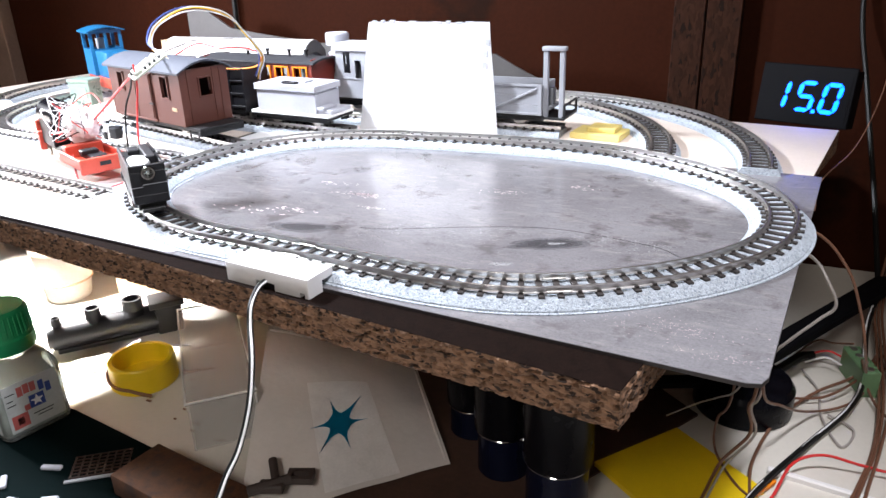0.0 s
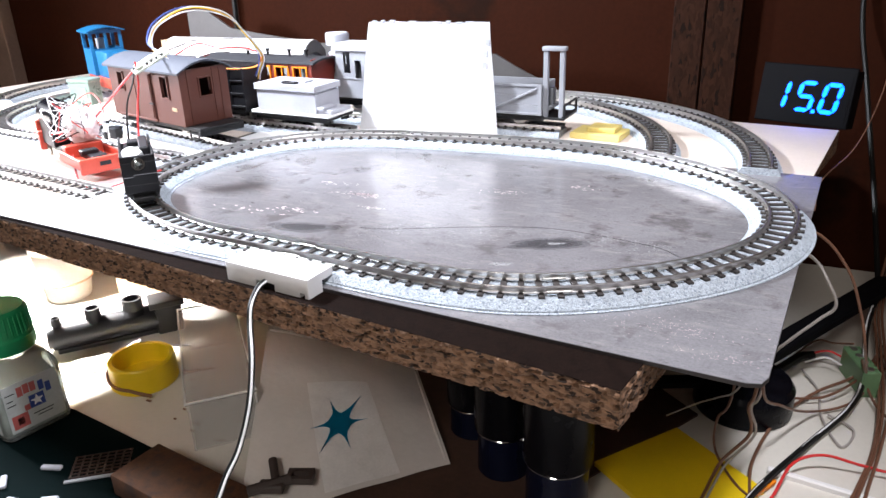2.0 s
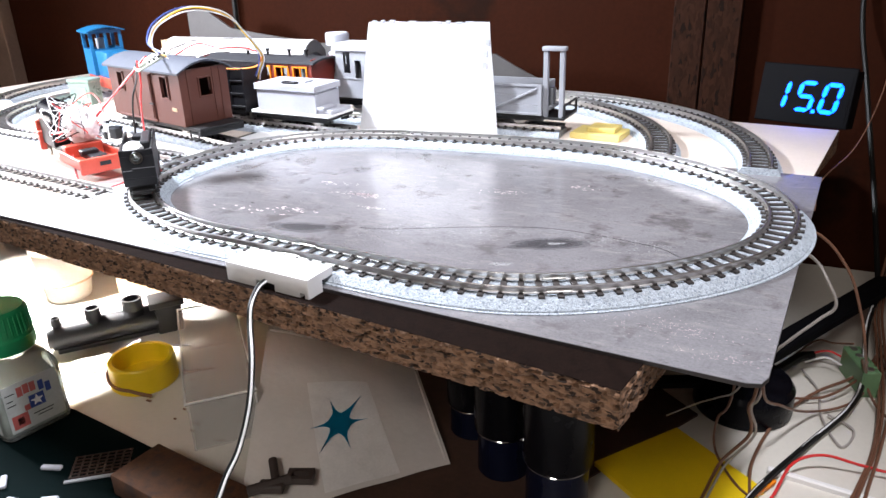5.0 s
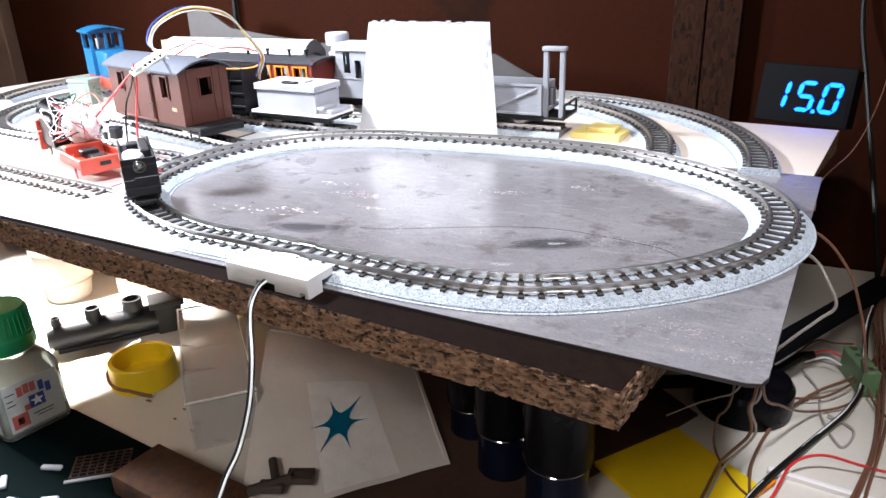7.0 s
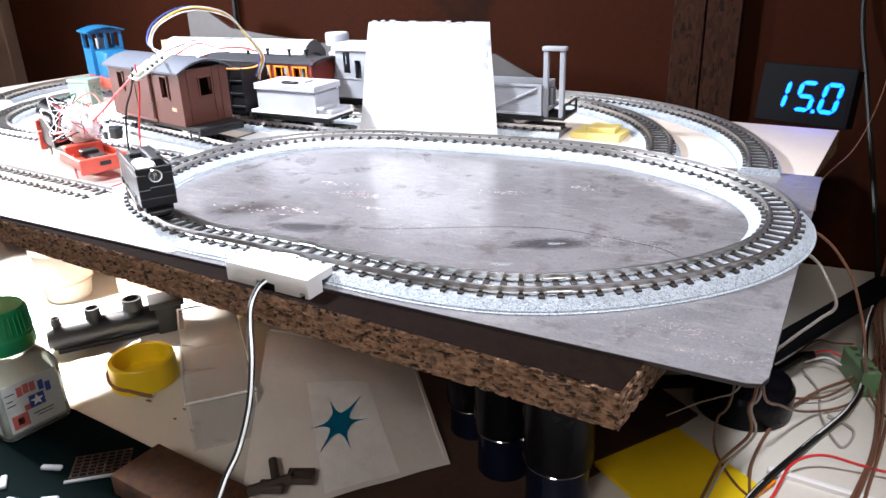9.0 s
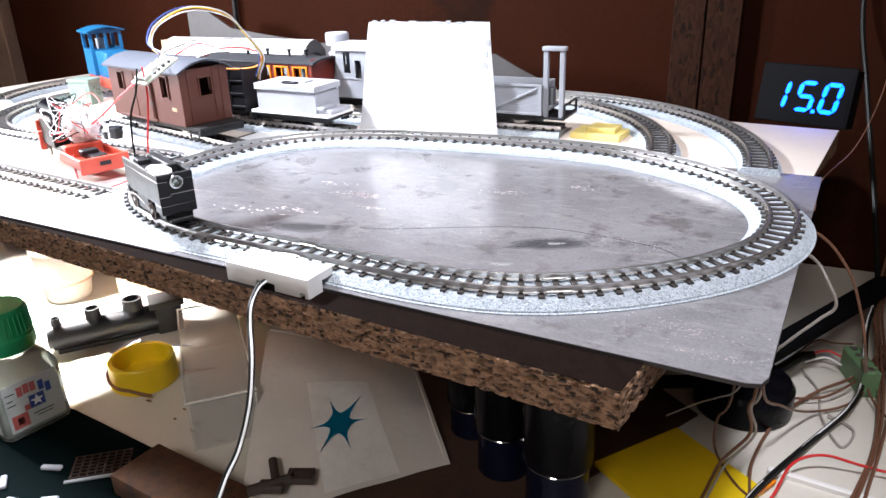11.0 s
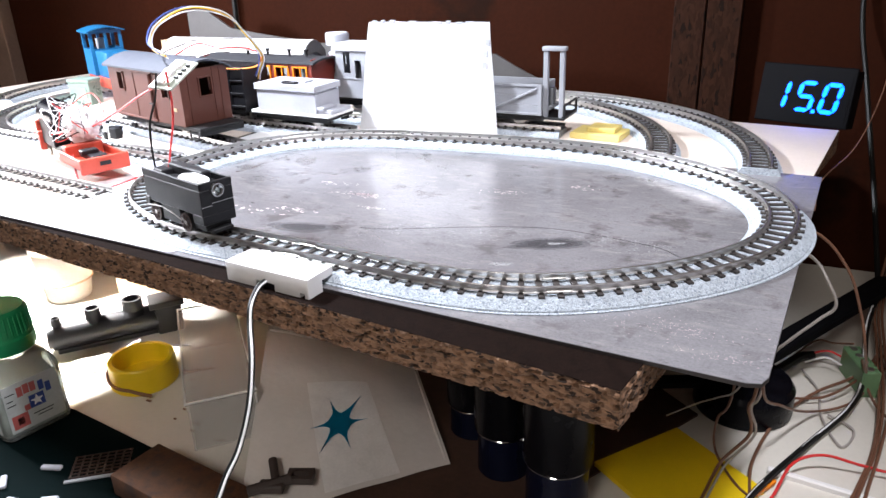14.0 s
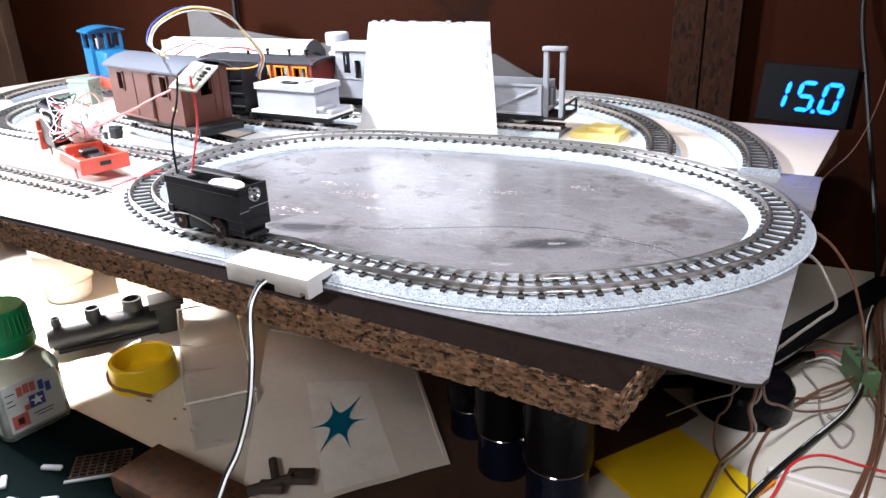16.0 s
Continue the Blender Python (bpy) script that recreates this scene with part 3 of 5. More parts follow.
part("buffer_beam", box(box(bmesh.new(), 14, 22, -5.2, 5.2, 2.0, 4.6, 0.3), 21, 24.5, -4.2, 4.2, 1.6, 3.0, 0.2), M_CHASSIS, loco)
part("motor_cover", box(box(bmesh.new(), -10, 13, 1.4, 5.2, 17.0, 21.0, 0.5), -14, -7, -3, 1.5, 17.0, 19.4, 0.4), M_DARK_GREY, loco, "dark grey motor cover")
lamp = part("headlight", lathe(bmesh.new(), [(0, 0.3), (0.9, 0.3), (1.2, 0.9), (1.7, 0.6), (2.0, 1.1), (2.5, 1.1), (2.75, 0.5), (2.8, -0.5)], 28), M_CHROME, loco, "ringed clear headlight in the nose")
lamp.matrix_basis = at(23.4, 0, 16.9, 0, 0, 90)
part("lens", lathe(bmesh.new(), [(0, 0.9), (0.6, 0.7), (0.9, 0.2), (0.9, 0.0)], 16), M_GLASS, lamp, "small glass lens")
bm = bmesh.new()
for z0, y0, y1 in ((11.5, -6.65, -2.5), (12.3, -2.5, 6.65)):
    box(bm, 23.45, 23.62, y0, y1, z0, z0 + 0.25)
part("seam", bm, M_MID_GREY, loco, "pale glue seam across the nose")
bm = bmesh.new()
bmesh.ops.create_icosphere(bm, subdivisions=4, radius=1.0)
for v in bm.verts:
    v.co = v.co * (1 + 0.16 * noise.noise(v.co * 1.8) + 0.07 * noise.noise(v.co * 5.0))
    v.co = Vector((12.5 + 8.0 * v.co.x, -1.6 + 4.0 * v.co.y, 18.6 + 2.5 * v.co.z))
part("putty", bm, M_GREASE, loco, "lump of white putty")
bm = bmesh.new()
for pts in (((-15, -6.9, 5.9), (-8, -7.0, 6.8), (-4, -6.9, 7.0)), ((-3, -6.9, 6.8), (4, -7.0, 5.8), (9, -6.9, 4.2)), ((9, -6.9, 5.5), (12, -7.0, 3.2))):
    sweep(bm, smooth_path(pts, 5), circle_section(0.22, 6))
part("pickup_wire", bm, M_STEEL, loco, "bent steel pickup wire")
LOCO_WHEELS = []
for wx in (-10.4, 10.3):
    axle = part("axle", cyl(bmesh.new(), (0, -6.4, 0), (0, 6.4, 0), 0.8, n=10), M_STEEL, loco)
    axle.matrix_basis = at(wx, 0, 3.6)
    for s in (-1, 1):
        bm = cyl(bmesh.new(), (0, s * 4.2, 0), (0, s * 6.0, 0), 3.6, n=28)
        cyl(bm, (0, s * 3.6, 0), (0, s * 4.2, 0), 4.2, n=28)
        wheel = part("wheel", bm, M_CHASSIS, axle, "dark spoked wheel")
        bm = bmesh.new()
        for k in range(8):
            a = k * math.pi / 4
            cyl(bm, (0, s * 6.1, 0), (2.9 * math.cos(a), s * 6.1, 2.9 * math.sin(a)), 0.34, n=6)
        lathe_ring = [(2.9, 5.9), (3.55, 5.9), (3.55, 6.25), (2.9, 6.25), (2.9, 5.9)]
        ring = lathe(bmesh.new(), lathe_ring, 28)
        bmesh.ops.rotate(ring, cent=(0, 0, 0), matrix=Matrix.Rotation(radians(-90 * s), 3, "X"), verts=ring.verts[:])
        part("tyre", ring, M_ETCH, axle, "worn steel tyre")
        part("spokes", bm, M_ETCH, axle)
    LOCO_WHEELS.append((axle, wx))

# brown goods van
van = thing("goods_van", at(-194.5, 51, -0.5, -15) @ Matrix.Diagonal((1.04, 1.04, 1.07, 1)), "brown goods van with open windows and grey curved roof", "railway wagon", "rolling stock")
HX, HY = 36.0, 14.5
holes = [(-25.5, -20.5, 21.5, 30.5), (18.5, 24.5, 20.5, 31)]
part("side_panel", side_wall(-HY, -HY + 1, -HX, HX, 7, 34, holes), M_VAN, van)
part("side_panel", side_wall(HY - 1, HY, -HX, HX, 7, 34, holes), M_VAN, van)
ends = [(-3.2, 3.8, 21, 30)]
for x in (-HX, HX - 1):
    part("end_panel", end_wall(x, x + 1, -HY + 1, HY - 1, 7, 35, ends), M_VAN, van)
part("floor", box(bmesh.new(), -HX, HX, -HY + 1, HY - 1, 6.4, 7.4), M_CHASSIS, van)
for h in holes:
    part("window_frame", window_frame(*h, -HY - 0.1), M_VAN, van)
frame_ = part("window_frame", window_frame(-3.2, 3.8, 21, 30, 0), M_VAN, van)
frame_.matrix_basis = at(HX + 0.1, 0, 0, 90)
bm = box(bmesh.new(), -9, 9, -HY - 0.9, -HY + 0.1, 8, 32, 0.2)
box(bm, -8.2, -7.4, -HY - 1.3, -HY - 0.8, 8.4, 31.6)
box(bm, 7.4, 8.2, -HY - 1.3, -HY - 0.8, 8.4, 31.6)
part("sliding_door", bm, M_VAN, van, "brown sliding door")
part("door_rail", box(bmesh.new(), -14, 12, -HY - 1.5, -HY, 32, 33, 0.15), M_VAN, van)
part("door_rail", box(bmesh.new(), -30, 10, -HY - 1.3, -HY, 7.2, 8.2, 0.15), M_VAN, van)
part("door_latch", box(bmesh.new(), 6, 10, -HY - 1.6, -HY - 0.8, 16, 17, 0.2), M_CHASSIS, van, "small dark latch")
part("label_plate", box(bmesh.new(), 26, 30.5, -HY - 0.35, -HY, 14.2, 16, 0.1), M_TAN, van, "pale plate with an unreadable mark")
bm = bmesh.new()
for u in (-9.7, 5.5, 9.8):
    box(bm, HX, HX + 0.5, u - 0.35, u + 0.35, 7, 34.5)
part("end_rib", bm, M_VAN, van)
part("roof", arc_roof(HY + 1.8, 5.2, 34.0, 1.0, -HX - 2.5, HX + 2.5), M_ROOF, van, "grey curved roof")
underframe(van, -HX - 1, HX + 1, 11.5, 5.0, (-19, 19))
bm = box(bmesh.new(), HX, HX + 11, -13.5, 13.5, 5.4, 7.0, 0.2)
box(bm, HX + 9, HX + 11, -13.5, 13.5, 3.0, 5.4, 0.2)
for z in (0.8, 3.6):
    box(bm, HX + 1, HX + 9, -13.5, -11.0, z, z + 0.7, 0.1)
for x in (HX + 1, HX + 8.4):
    box(bm, x, x + 0.6, -13.5, -12.9, 0.8, 5.6)
part("end_platform", bm, M_CHASSIS, van, "black end platform with steps")

# pale grey tank wagon
tank = thing("tank_wagon", at(-128, 85.5, -0.5, -3.5), "pale grey box tank on black wagon underframe", "railway wagon", "rolling stock")
part("tank_body", box(bmesh.new(), -22.5, 20, -11.5, 11.5, 8.2, 20.2, 0.3), M_PALE_GREY, tank)
part("lid", box(box(bmesh.new(), -23.5, 21, -12.5, 12.5, 20.2, 24.0, 0.4), -6, 8, -4, 4, 24, 25, 0.3), M_PALE_GREY, tank)
part("hatch", box(bmesh.new(), -5, 5, -9.5, -6.0, 24, 25.2, 0.3), M_DARK_GREY, tank, "small dark hatch")
part("deck", box(bmesh.new(), -27.5, 29, -12.5, 12.5, 6.6, 8.2, 0.3), M_WHITE, tank, "white deck edge")
part("step_block", box(box(bmesh.new(), 20, 29, -9.5, 9.5, 8.2, 10.6, 0.3), 20, 25, -11, 2, 10.4, 12.2, 0.3), M_PALE_GREY, tank)
underframe(tank, -28, 29, 11.5, 5.0, (-15, 15))

# black open-frame wagon between the van and the tank wagon
bw = thing("black_wagon", at(-176, 88.4, -0.5, -3.5), "black plastic wagon body with ribbed sides", "railway wagon", "rolling stock")
part("body", box(bmesh.new(), -19, 15, -10, 10, 6, 32, 0.4), M_BLACK, bw)
bm = bmesh.new()
for z in (8, 15.5, 23, 30):
    box(bm, -19.5, 15.6, -10.9, 10.9, z, z + 1.4, 0.2)
for x in (-18.5, -8, 3, 14):
    box(bm, x, x + 1.6, -10.8, 10.8, 6, 32, 0.2)
part("rib", bm, M_BLACK, bw)
underframe(bw, -18, 14, 10, 5.0, (-9, 8))

# red coach with orange windows
coach = thing("passenger_coach", at(-175, 120, -0.5, -2.0), "dark red coach with orange window frames and grey roof", "railway coach", "rolling stock")
wins = [(-12 + k * 14, -3 + k * 14, 18, 28) for k in range(-2, 4)]
wins = [(a, min(b, 40), c, d) for a, b, c, d in wins]
part("side_panel", side_wall(-12.5, -11.5, -43, 43, 7, 31, wins), M_COACH, coach)
part("side_panel", side_wall(11.5, 12.5, -43, 43, 7, 31, wins), M_COACH, coach)
for x in (-43, 42):
    part("end_panel", box(bmesh.new(), x, x + 1, -11.5, 11.5, 7, 33), M_COACH, coach)
for h in wins:
    bm = window_frame(*h, -12.6, 1.0)
    box(bm, (h[0] + h[1]) / 2 - 0.4, (h[0] + h[1]) / 2 + 0.4, -12.9, -12.2, h[2], h[3])
    part("window_frame", bm, M_ORANGE, coach, "bright orange window frame")
part("roof", arc_roof(14.0, 1.8, 31.6, 1.2, -46, 46), M_COACH_ROOF, coach, "flat charcoal roof")
bm = bmesh.new()
for x in (-12, 4, 21, 34):
    cyl(bm, (x, -4, 34), (x, -4, 37.5), 1.0, n=10)
    cyl(bm, (x, -4, 37.2), (x, -4, 38.0), 1.6, n=10)
part("roof_vent", bm, M_CHASSIS, coach)
underframe(coach, -44, 44, 11, 5.0, (-34, -24, 24, 34))

# white-roofed coach further back
wc = thing("white_roof_coach", at(-226, 158, -0.5, 1.0), "coach with a glaring white arched roof", "railway coach", "rolling stock")
part("body", box(bmesh.new(), -60, 58, -12.5, 12.5, 7, 29, 0.4), M_LIGHT_GREY, wc)
part("roof", arc_roof(15, 9.5, 29, 1.2, -62, 60, 18), M_WHITE, wc, "white arched roof")
part("end_arch", arc_roof(14.2, 8.6, 29.5, 8.0, 57, 60.6, 18), M_MID_GREY, wc, "grey arched end above the door")
part("end_board", box(bmesh.new(), -66, -61, -9, 9, 24, 37, 0.4), M_TAN, wc, "tan card end piece")
underframe(wc, -60, 58, 11, 5.0, (-48, -36, 34, 46))

# light grey tram engine beside the card
tram = thing("tram_engine", at(-111, 136, -0.5, -3), "light grey boxy tram engine with round chimney cap", "locomotive", "rolling stock")
tw = [(-9.5, -4.5, 23, 36), (-1.0, 3.5, 20, 31), (8, 13, 23, 36)]
part("side_panel", side_wall(-12, -11, -15, 18, 8, 38, tw), M_LIGHT_GREY, tram)
part("side_panel", side_wall(11, 12, -15, 18, 8, 38, tw), M_LIGHT_GREY, tram)
for x in (-15, 17):
    part("end_panel", end_wall(x, x + 1, -11, 11, 8, 38, [(-8, -2, 24, 35), (2, 8, 24, 35)]), M_LIGHT_GREY, tram)
part("boiler", cyl(bmesh.new(), (-28, 0, 17), (-14, 0, 17), 8.5, n=24), M_LIGHT_GREY, tram)
part("roof", arc_roof(13.5, 3.5, 38, 1.2, -17, 20), M_PALE_GREY, tram, "pale curved roof")
part("chimney", lathe(bmesh.new(), [(6, 24), (6.2, 34), (4.2, 35), (4.2, 38.5), (7.4, 38.7), (7.6, 45), (7.0, 46), (0, 46)], 24, (-21, 0)), M_PALE_GREY, tram, "round chimney with broad cap")
bm = box(bmesh.new(), -15.4, -14.9 + 33, -12.5, -11.9, 19.5, 20.3)
box(bm, -15.4, 18.2, -12.6, -11.9, 8, 9.2)
cyl(bm, (4, -12.6, 12), (4, -12.0, 12), 1.6, n=12)
part("beading", bm, M_LIGHT_GREY, tram)
underframe(tram, -29, 20, 11, 5.0, (-20, -6, 10))
bm = bmesh.new()
for z in (6.0, 1.5):
    box(bm, 5, 17, -15, -11.5, z, z + 0.9, 0.2)
for x in (5, 16):
    box(bm, x, x + 0.8, -15, -14.3, 1.5, 6.5)
part("footstep", bm, M_LIGHT_GREY, tram)

# grey open wagon with an end portal
openw = thing("open_wagon", at(-22, 125, -0.5, -1.0), "grey three-plank open wagon with tall end portal", "railway wagon", "rolling stock")
for k, (z0, z1) in enumerate(((7.5, 12.0), (12.15, 17.2), (17.35, 23.0))):
    for y in (-12, 11):
        part("plank", box(bmesh.new(), -34, 33, y, y + 1, z0, z1, 0.15), M_LIGHT_GREY, openw)
for x in (-34, 32):
    part("end_board", box(bmesh.new(), x, x + 1, -11, 11, 7.5, 23, 0.15), M_LIGHT_GREY, openw)
part("floor", box(bmesh.new(), -33, 32, -11, 11, 7.2, 8.4), M_MID_GREY, openw)
bm = bmesh.new()
cyl(bm, (4, -12.4, 8.5), (31, -12.4, 21.5), 0.7, n=6)
box(bm, 31.2, 33.2, -12.9, -11.9, 7, 23.6, 0.15)
box(bm, -2, 4, -12.8, -11.9, 13, 17.0, 0.3)
box(bm, -34, 33.4, -12.8, -11.8, 22.2, 23.4, 0.15)
box(bm, -34, 33.4, -13.0, -11.8, 6.8, 8.0, 0.15)
part("strapping", bm, M_LIGHT_GREY, openw)
for x in (33.2, 42.2):
    part("portal_post", box(bmesh.new(), x, x + 2.6, -10.4, -7.6, 5.5, 41, 0.3), M_LIGHT_GREY, openw)
part("portal_cap", box(bmesh.new(), 32.4, 45.6, -11.2, -6.8, 41, 43.4, 0.6, seg=2), M_LIGHT_GREY, openw)
part("brake_gear", box(box(bmesh.new(), 34.5, 36.5, -2.5, 3.5, 10, 20, 0.5), 34.5, 37, -8, 8, 9, 11, 0.3), M_MID_GREY, openw)
bm = box(bmesh.new(), 33, 46, -12, 12, 4.6, 5.8, 0.2)
box(bm, 44.5, 46.5, -12, 12, 5.6, 6.8, 0.2)
for y in (-12, 10.8):
    box(bm, 45.2, 46.4, y, y + 1.2, 5, 13, 0.2)
box(bm, 45.2, 46.4, -12, 12, 12.2, 13.2, 0.2)
part("end_platform", bm, M_CHASSIS, openw, "black end platform with a rail")
underframe(openw, -34, 34, 11, 5.0, (-18, 18))

# blue cab locomotive
blue = thing("blue_locomotive", at(-343, 143, -0.5, -24), "bright blue plastic cab locomotive over a red frame", "locomotive", "rolling stock")
cabw = [(-13.5, 1.5, 31, 42)]
for y in (-12, 11):
    part("cab_side", side_wall(y, y + 1, -15, 3, 12, 44, cabw), M_BLUE, blue)
for x in (-15, 2):
    part("cab_end", end_wall(x, x + 1, -11, 11, 12, 44, [(-9.5, -1, 31, 42), (1, 9.5, 31, 42)]), M_BLUE, blue)
part("cab_roof", arc_roof(14, 3, 44, 1.0, -17, 6), M_BLUE, blue)
part("bonnet", box(bmesh.new(), 3, 28, -9.5, 9.5, 11, 30, 0.8, seg=2), M_BLUE, blue)
part("bonnet_grille", box(bmesh.new(), 27.8, 28.6, -7, 7, 14, 27, 0.3), M_BLUE, blue)
part("frame", box(bmesh.new(), -17, 29, -11, 11, 4, 11.5, 0.4), M_RED, blue, "red frame below the cab")
for x in (-8, 16):
    wheelset(blue, x)
part("cab_fitting", box(bmesh.new(), -10, -5, -4, 4, 30, 38, 0.6), M_LIGHT_GREY, blue)

# red chassis with a bare motor and a nest of wires
red = thing("red_chassis", at(-190, -19.5, -4.2, -22), "red locomotive chassis with bare motor and loose wires", "locomotive", "rolling stock")
bm = box(bmesh.new(), 3, 34, -11, 11, 5.0, 6.6, 0.3)
for y in (-11, 9.8):
    box(bm, 3, 34, y, y + 1.2, 5, 10.2, 0.3)
box(bm, 32.6, 34.2, -11.5, 11.5, 3.4, 10.8, 0.4)
box(bm, 3, 8, -9, 9, 6, 12.5, 0.4)
part("tray", bm, M_RED, red)
part("slot", box(bmesh.new(), 34.15, 34.35, -2.6, 2.6, 6.6, 8.6), M_DARK_GREY, red, "dark coupling slot")
part("bracket", box(box(bmesh.new(), -36, -33, -9, -6, 4, 20, 0.4), -38, -31, -9.5, -5, 12, 14.5, 0.4), M_RED, red, "upright red bracket")
part("motor_mount", box(box(bmesh.new(), -32, -14, -7.5, 7.5, 8, 22, 0.5), -33, 3, -6, 6, 6, 9, 0.3), M_BLACK, red, "black motor mount")
part("motor", cyl(cyl(bmesh.new(), (-34, 0, 23), (-12, 0, 23), 7.6, n=24), (-36, 0, 23), (-34, 0, 23), 3.4, n=16), M_BLACK_GLOSS, red, "glossy black motor can")
bm = bmesh.new()
bmesh.ops.create_icosphere(bm, subdivisions=4, radius=1.0)
for v in bm.verts:
    v.co = v.co * (1 + 0.22 * noise.noise(v.co * 2.6) + 0.12 * noise.noise(v.co * 6.5))
    v.co = Vector((-1 + 10 * v.co.x, 3 + 8 * v.co.y, 20 + 9 * v.co.z))
part("wrapping", bm, M_PAPER, red, "crumpled white tape wrapping", smooth=50)
part("gear_plate", box(box(bmesh.new(), 8, 26, -3, 5, 6.5, 9.5, 0.5), 14, 19, -5, 3, 9, 11.5, 0.4), M_DARK_GREY, red)
for x in (-36, -22, -2):
    wheelset(red, x, 4.8)
for k in range(16):
    q = [Vector((random.uniform(-18, 14), random.uniform(-8, 10), random.uniform(10, 22)))]
    for j in range(5):
        q.append(Vector((random.uniform(-20, 16), random.uniform(-10, 12), random.uniform(12, 36))))
    part("loose_wire", wire_mesh(q, 0.24, 7), (M_WIRE_WHITE, M_WIRE_BLACK, M_WIRE_WHITE, M_WIRE_RED)[k % 4], red, "thin tangled wire")

# decoder scraps heaped between the van and the red chassis
for m_, n_, dx, lab_ in ((M_MID_GREY, 26, 0, "small heap of grey model parts"), (M_BLACK, 22, 6, "small heap of black model parts"), (M_WHITE, 18, 3, "small heap of white plastic model parts")):
    bm = bmesh.new()
    for i in range(n_):
        x, y = random.uniform(-24, 24) + dx, random.uniform(-9, 9)
        s_ = random.uniform(1.0, 3.4)
        box(bm, x - s_, x + s_, y - s_ * 0.6, y + s_ * 0.6, 0, random.uniform(1.0, 6.5), 0.2, pose(0, 0, 0, 0, 0, random.uniform(-12, 12)))
    solo("parts_heap", bm, m_, at(-258, 46 + dx * 0.4, BOARD_Z + 0.6, -10), lab_, "model parts", kind="stuff")
gb = thing("green_box", at(-343, 117, BOARD_Z + 0.6, 12) @ Matrix.Diagonal((0.76, 0.76, 0.9, 1)), "pale green translucent plastic box", "box")
bm = bmesh.new()
for a in ((-11, 11, -9, -8, 0, 18), (-11, 11, 8, 9, 0, 18), (-11, -10, -8, 8, 0, 18), (10, 11, -8, 8, 0, 18), (-11, 11, -9, 9, -0.0, 1)):
    box(bm, *a, 0.2)
part("tray", bm, M_CLEAR_GREEN, gb)
part("lid", box(box(bmesh.new(), -12, 12, -10, 10, 18, 21, 0.8, seg=2), -8, 8, -9.6, -8.9, 3, 15, 0.5), M_CLEAR_GREEN, gb)

# folded white card
card = thing("folded_card", at(-55, 102.8, BOARD_Z + 0.6, 0.5), "blank white folded card standing upright as a reflector", "card")
bm = bmesh.new()
nx, nz = 14, 12
grid = [[bm.verts.new((-44 + 7.0 * j / nz + (88 - 14.0 * j / nz) * i / nx, 7.0 * j / nz + 0.5 * math.sin(i * 0.9 + j * 0.5) * (j / nz), 62 * j / nz + (random.uniform(-0.5, 0.4) if j == nz else 0))) for i in range(nx + 1)] for j in range(nz + 1)]
for j in range(nz):
    for i in range(nx):
        bm.faces.new((grid[j][i], grid[j][i + 1], grid[j + 1][i + 1], grid[j + 1][i]))
bmesh.ops.solidify(bm, geom=bm.faces[:], thickness=0.5)
part("front_leaf", bm, M_PAPER, card)
bm = profile_x(bmesh.new(), [(2.6, 0), (3.1, 0), (8.6, 61.5), (8.1, 61.5)], -36, 36)
part("back_leaf", bm, M_PAPER, card)
for i in range(12):
    x = -35 + i * 5.8
    bm = box(bmesh.new(), x, x + random.uniform(2, 5.0), 6.6, 8.8, 61.0, 61.8 + random.uniform(0, 0.9), 0.25)
    part("torn_edge", bm, M_PALE_GREY, card, "torn grey upper edge")
for x, z in ((36.3, 44), (36.0, 38), (37.5, 50)):
    part("tape_mark", box(bmesh.new(), x - 2.2, x + 0.2, z * 0.113 - 0.45, z * 0.113 - 0.1, z, z + 3.5, 0.1), M_PALE_GREY, card, "small grey smudge of tape")
solo("yellow_block", box(box(bmesh.new(), -14, 14, -10, 10, 0, 3.5, 0.4), -6, 10, -5, 8, 3.5, 6, 0.4), M_PALE_YELLOW, at(40, 128, BOARD_Z + 0.6, -6), "flat yellow plastic block inside the curve", "plastic block")

# voltmeter
disp = thing("voltmeter", at(139.5, 190, BOARD_Z + 0.6, -19.5, -10), "black digital voltmeter with glowing blue digits", "voltmeter")
part("case", box(box(bmesh.new(), -24, 24, 1.2, 18, 0, 32, 0.8, seg=2), -25.5, 25.5, 0, 1.6, -0.0, 33, 0.5), M_CASE, disp)
part("filter_window", box(bmesh.new(), -23.5, 23.5, -0.25, 0.1, 3, 30), M_CASE, disp, "dark glossy filter window")
SEG = {"1": "bc", "5": "acdfg", "0": "abcdef"}
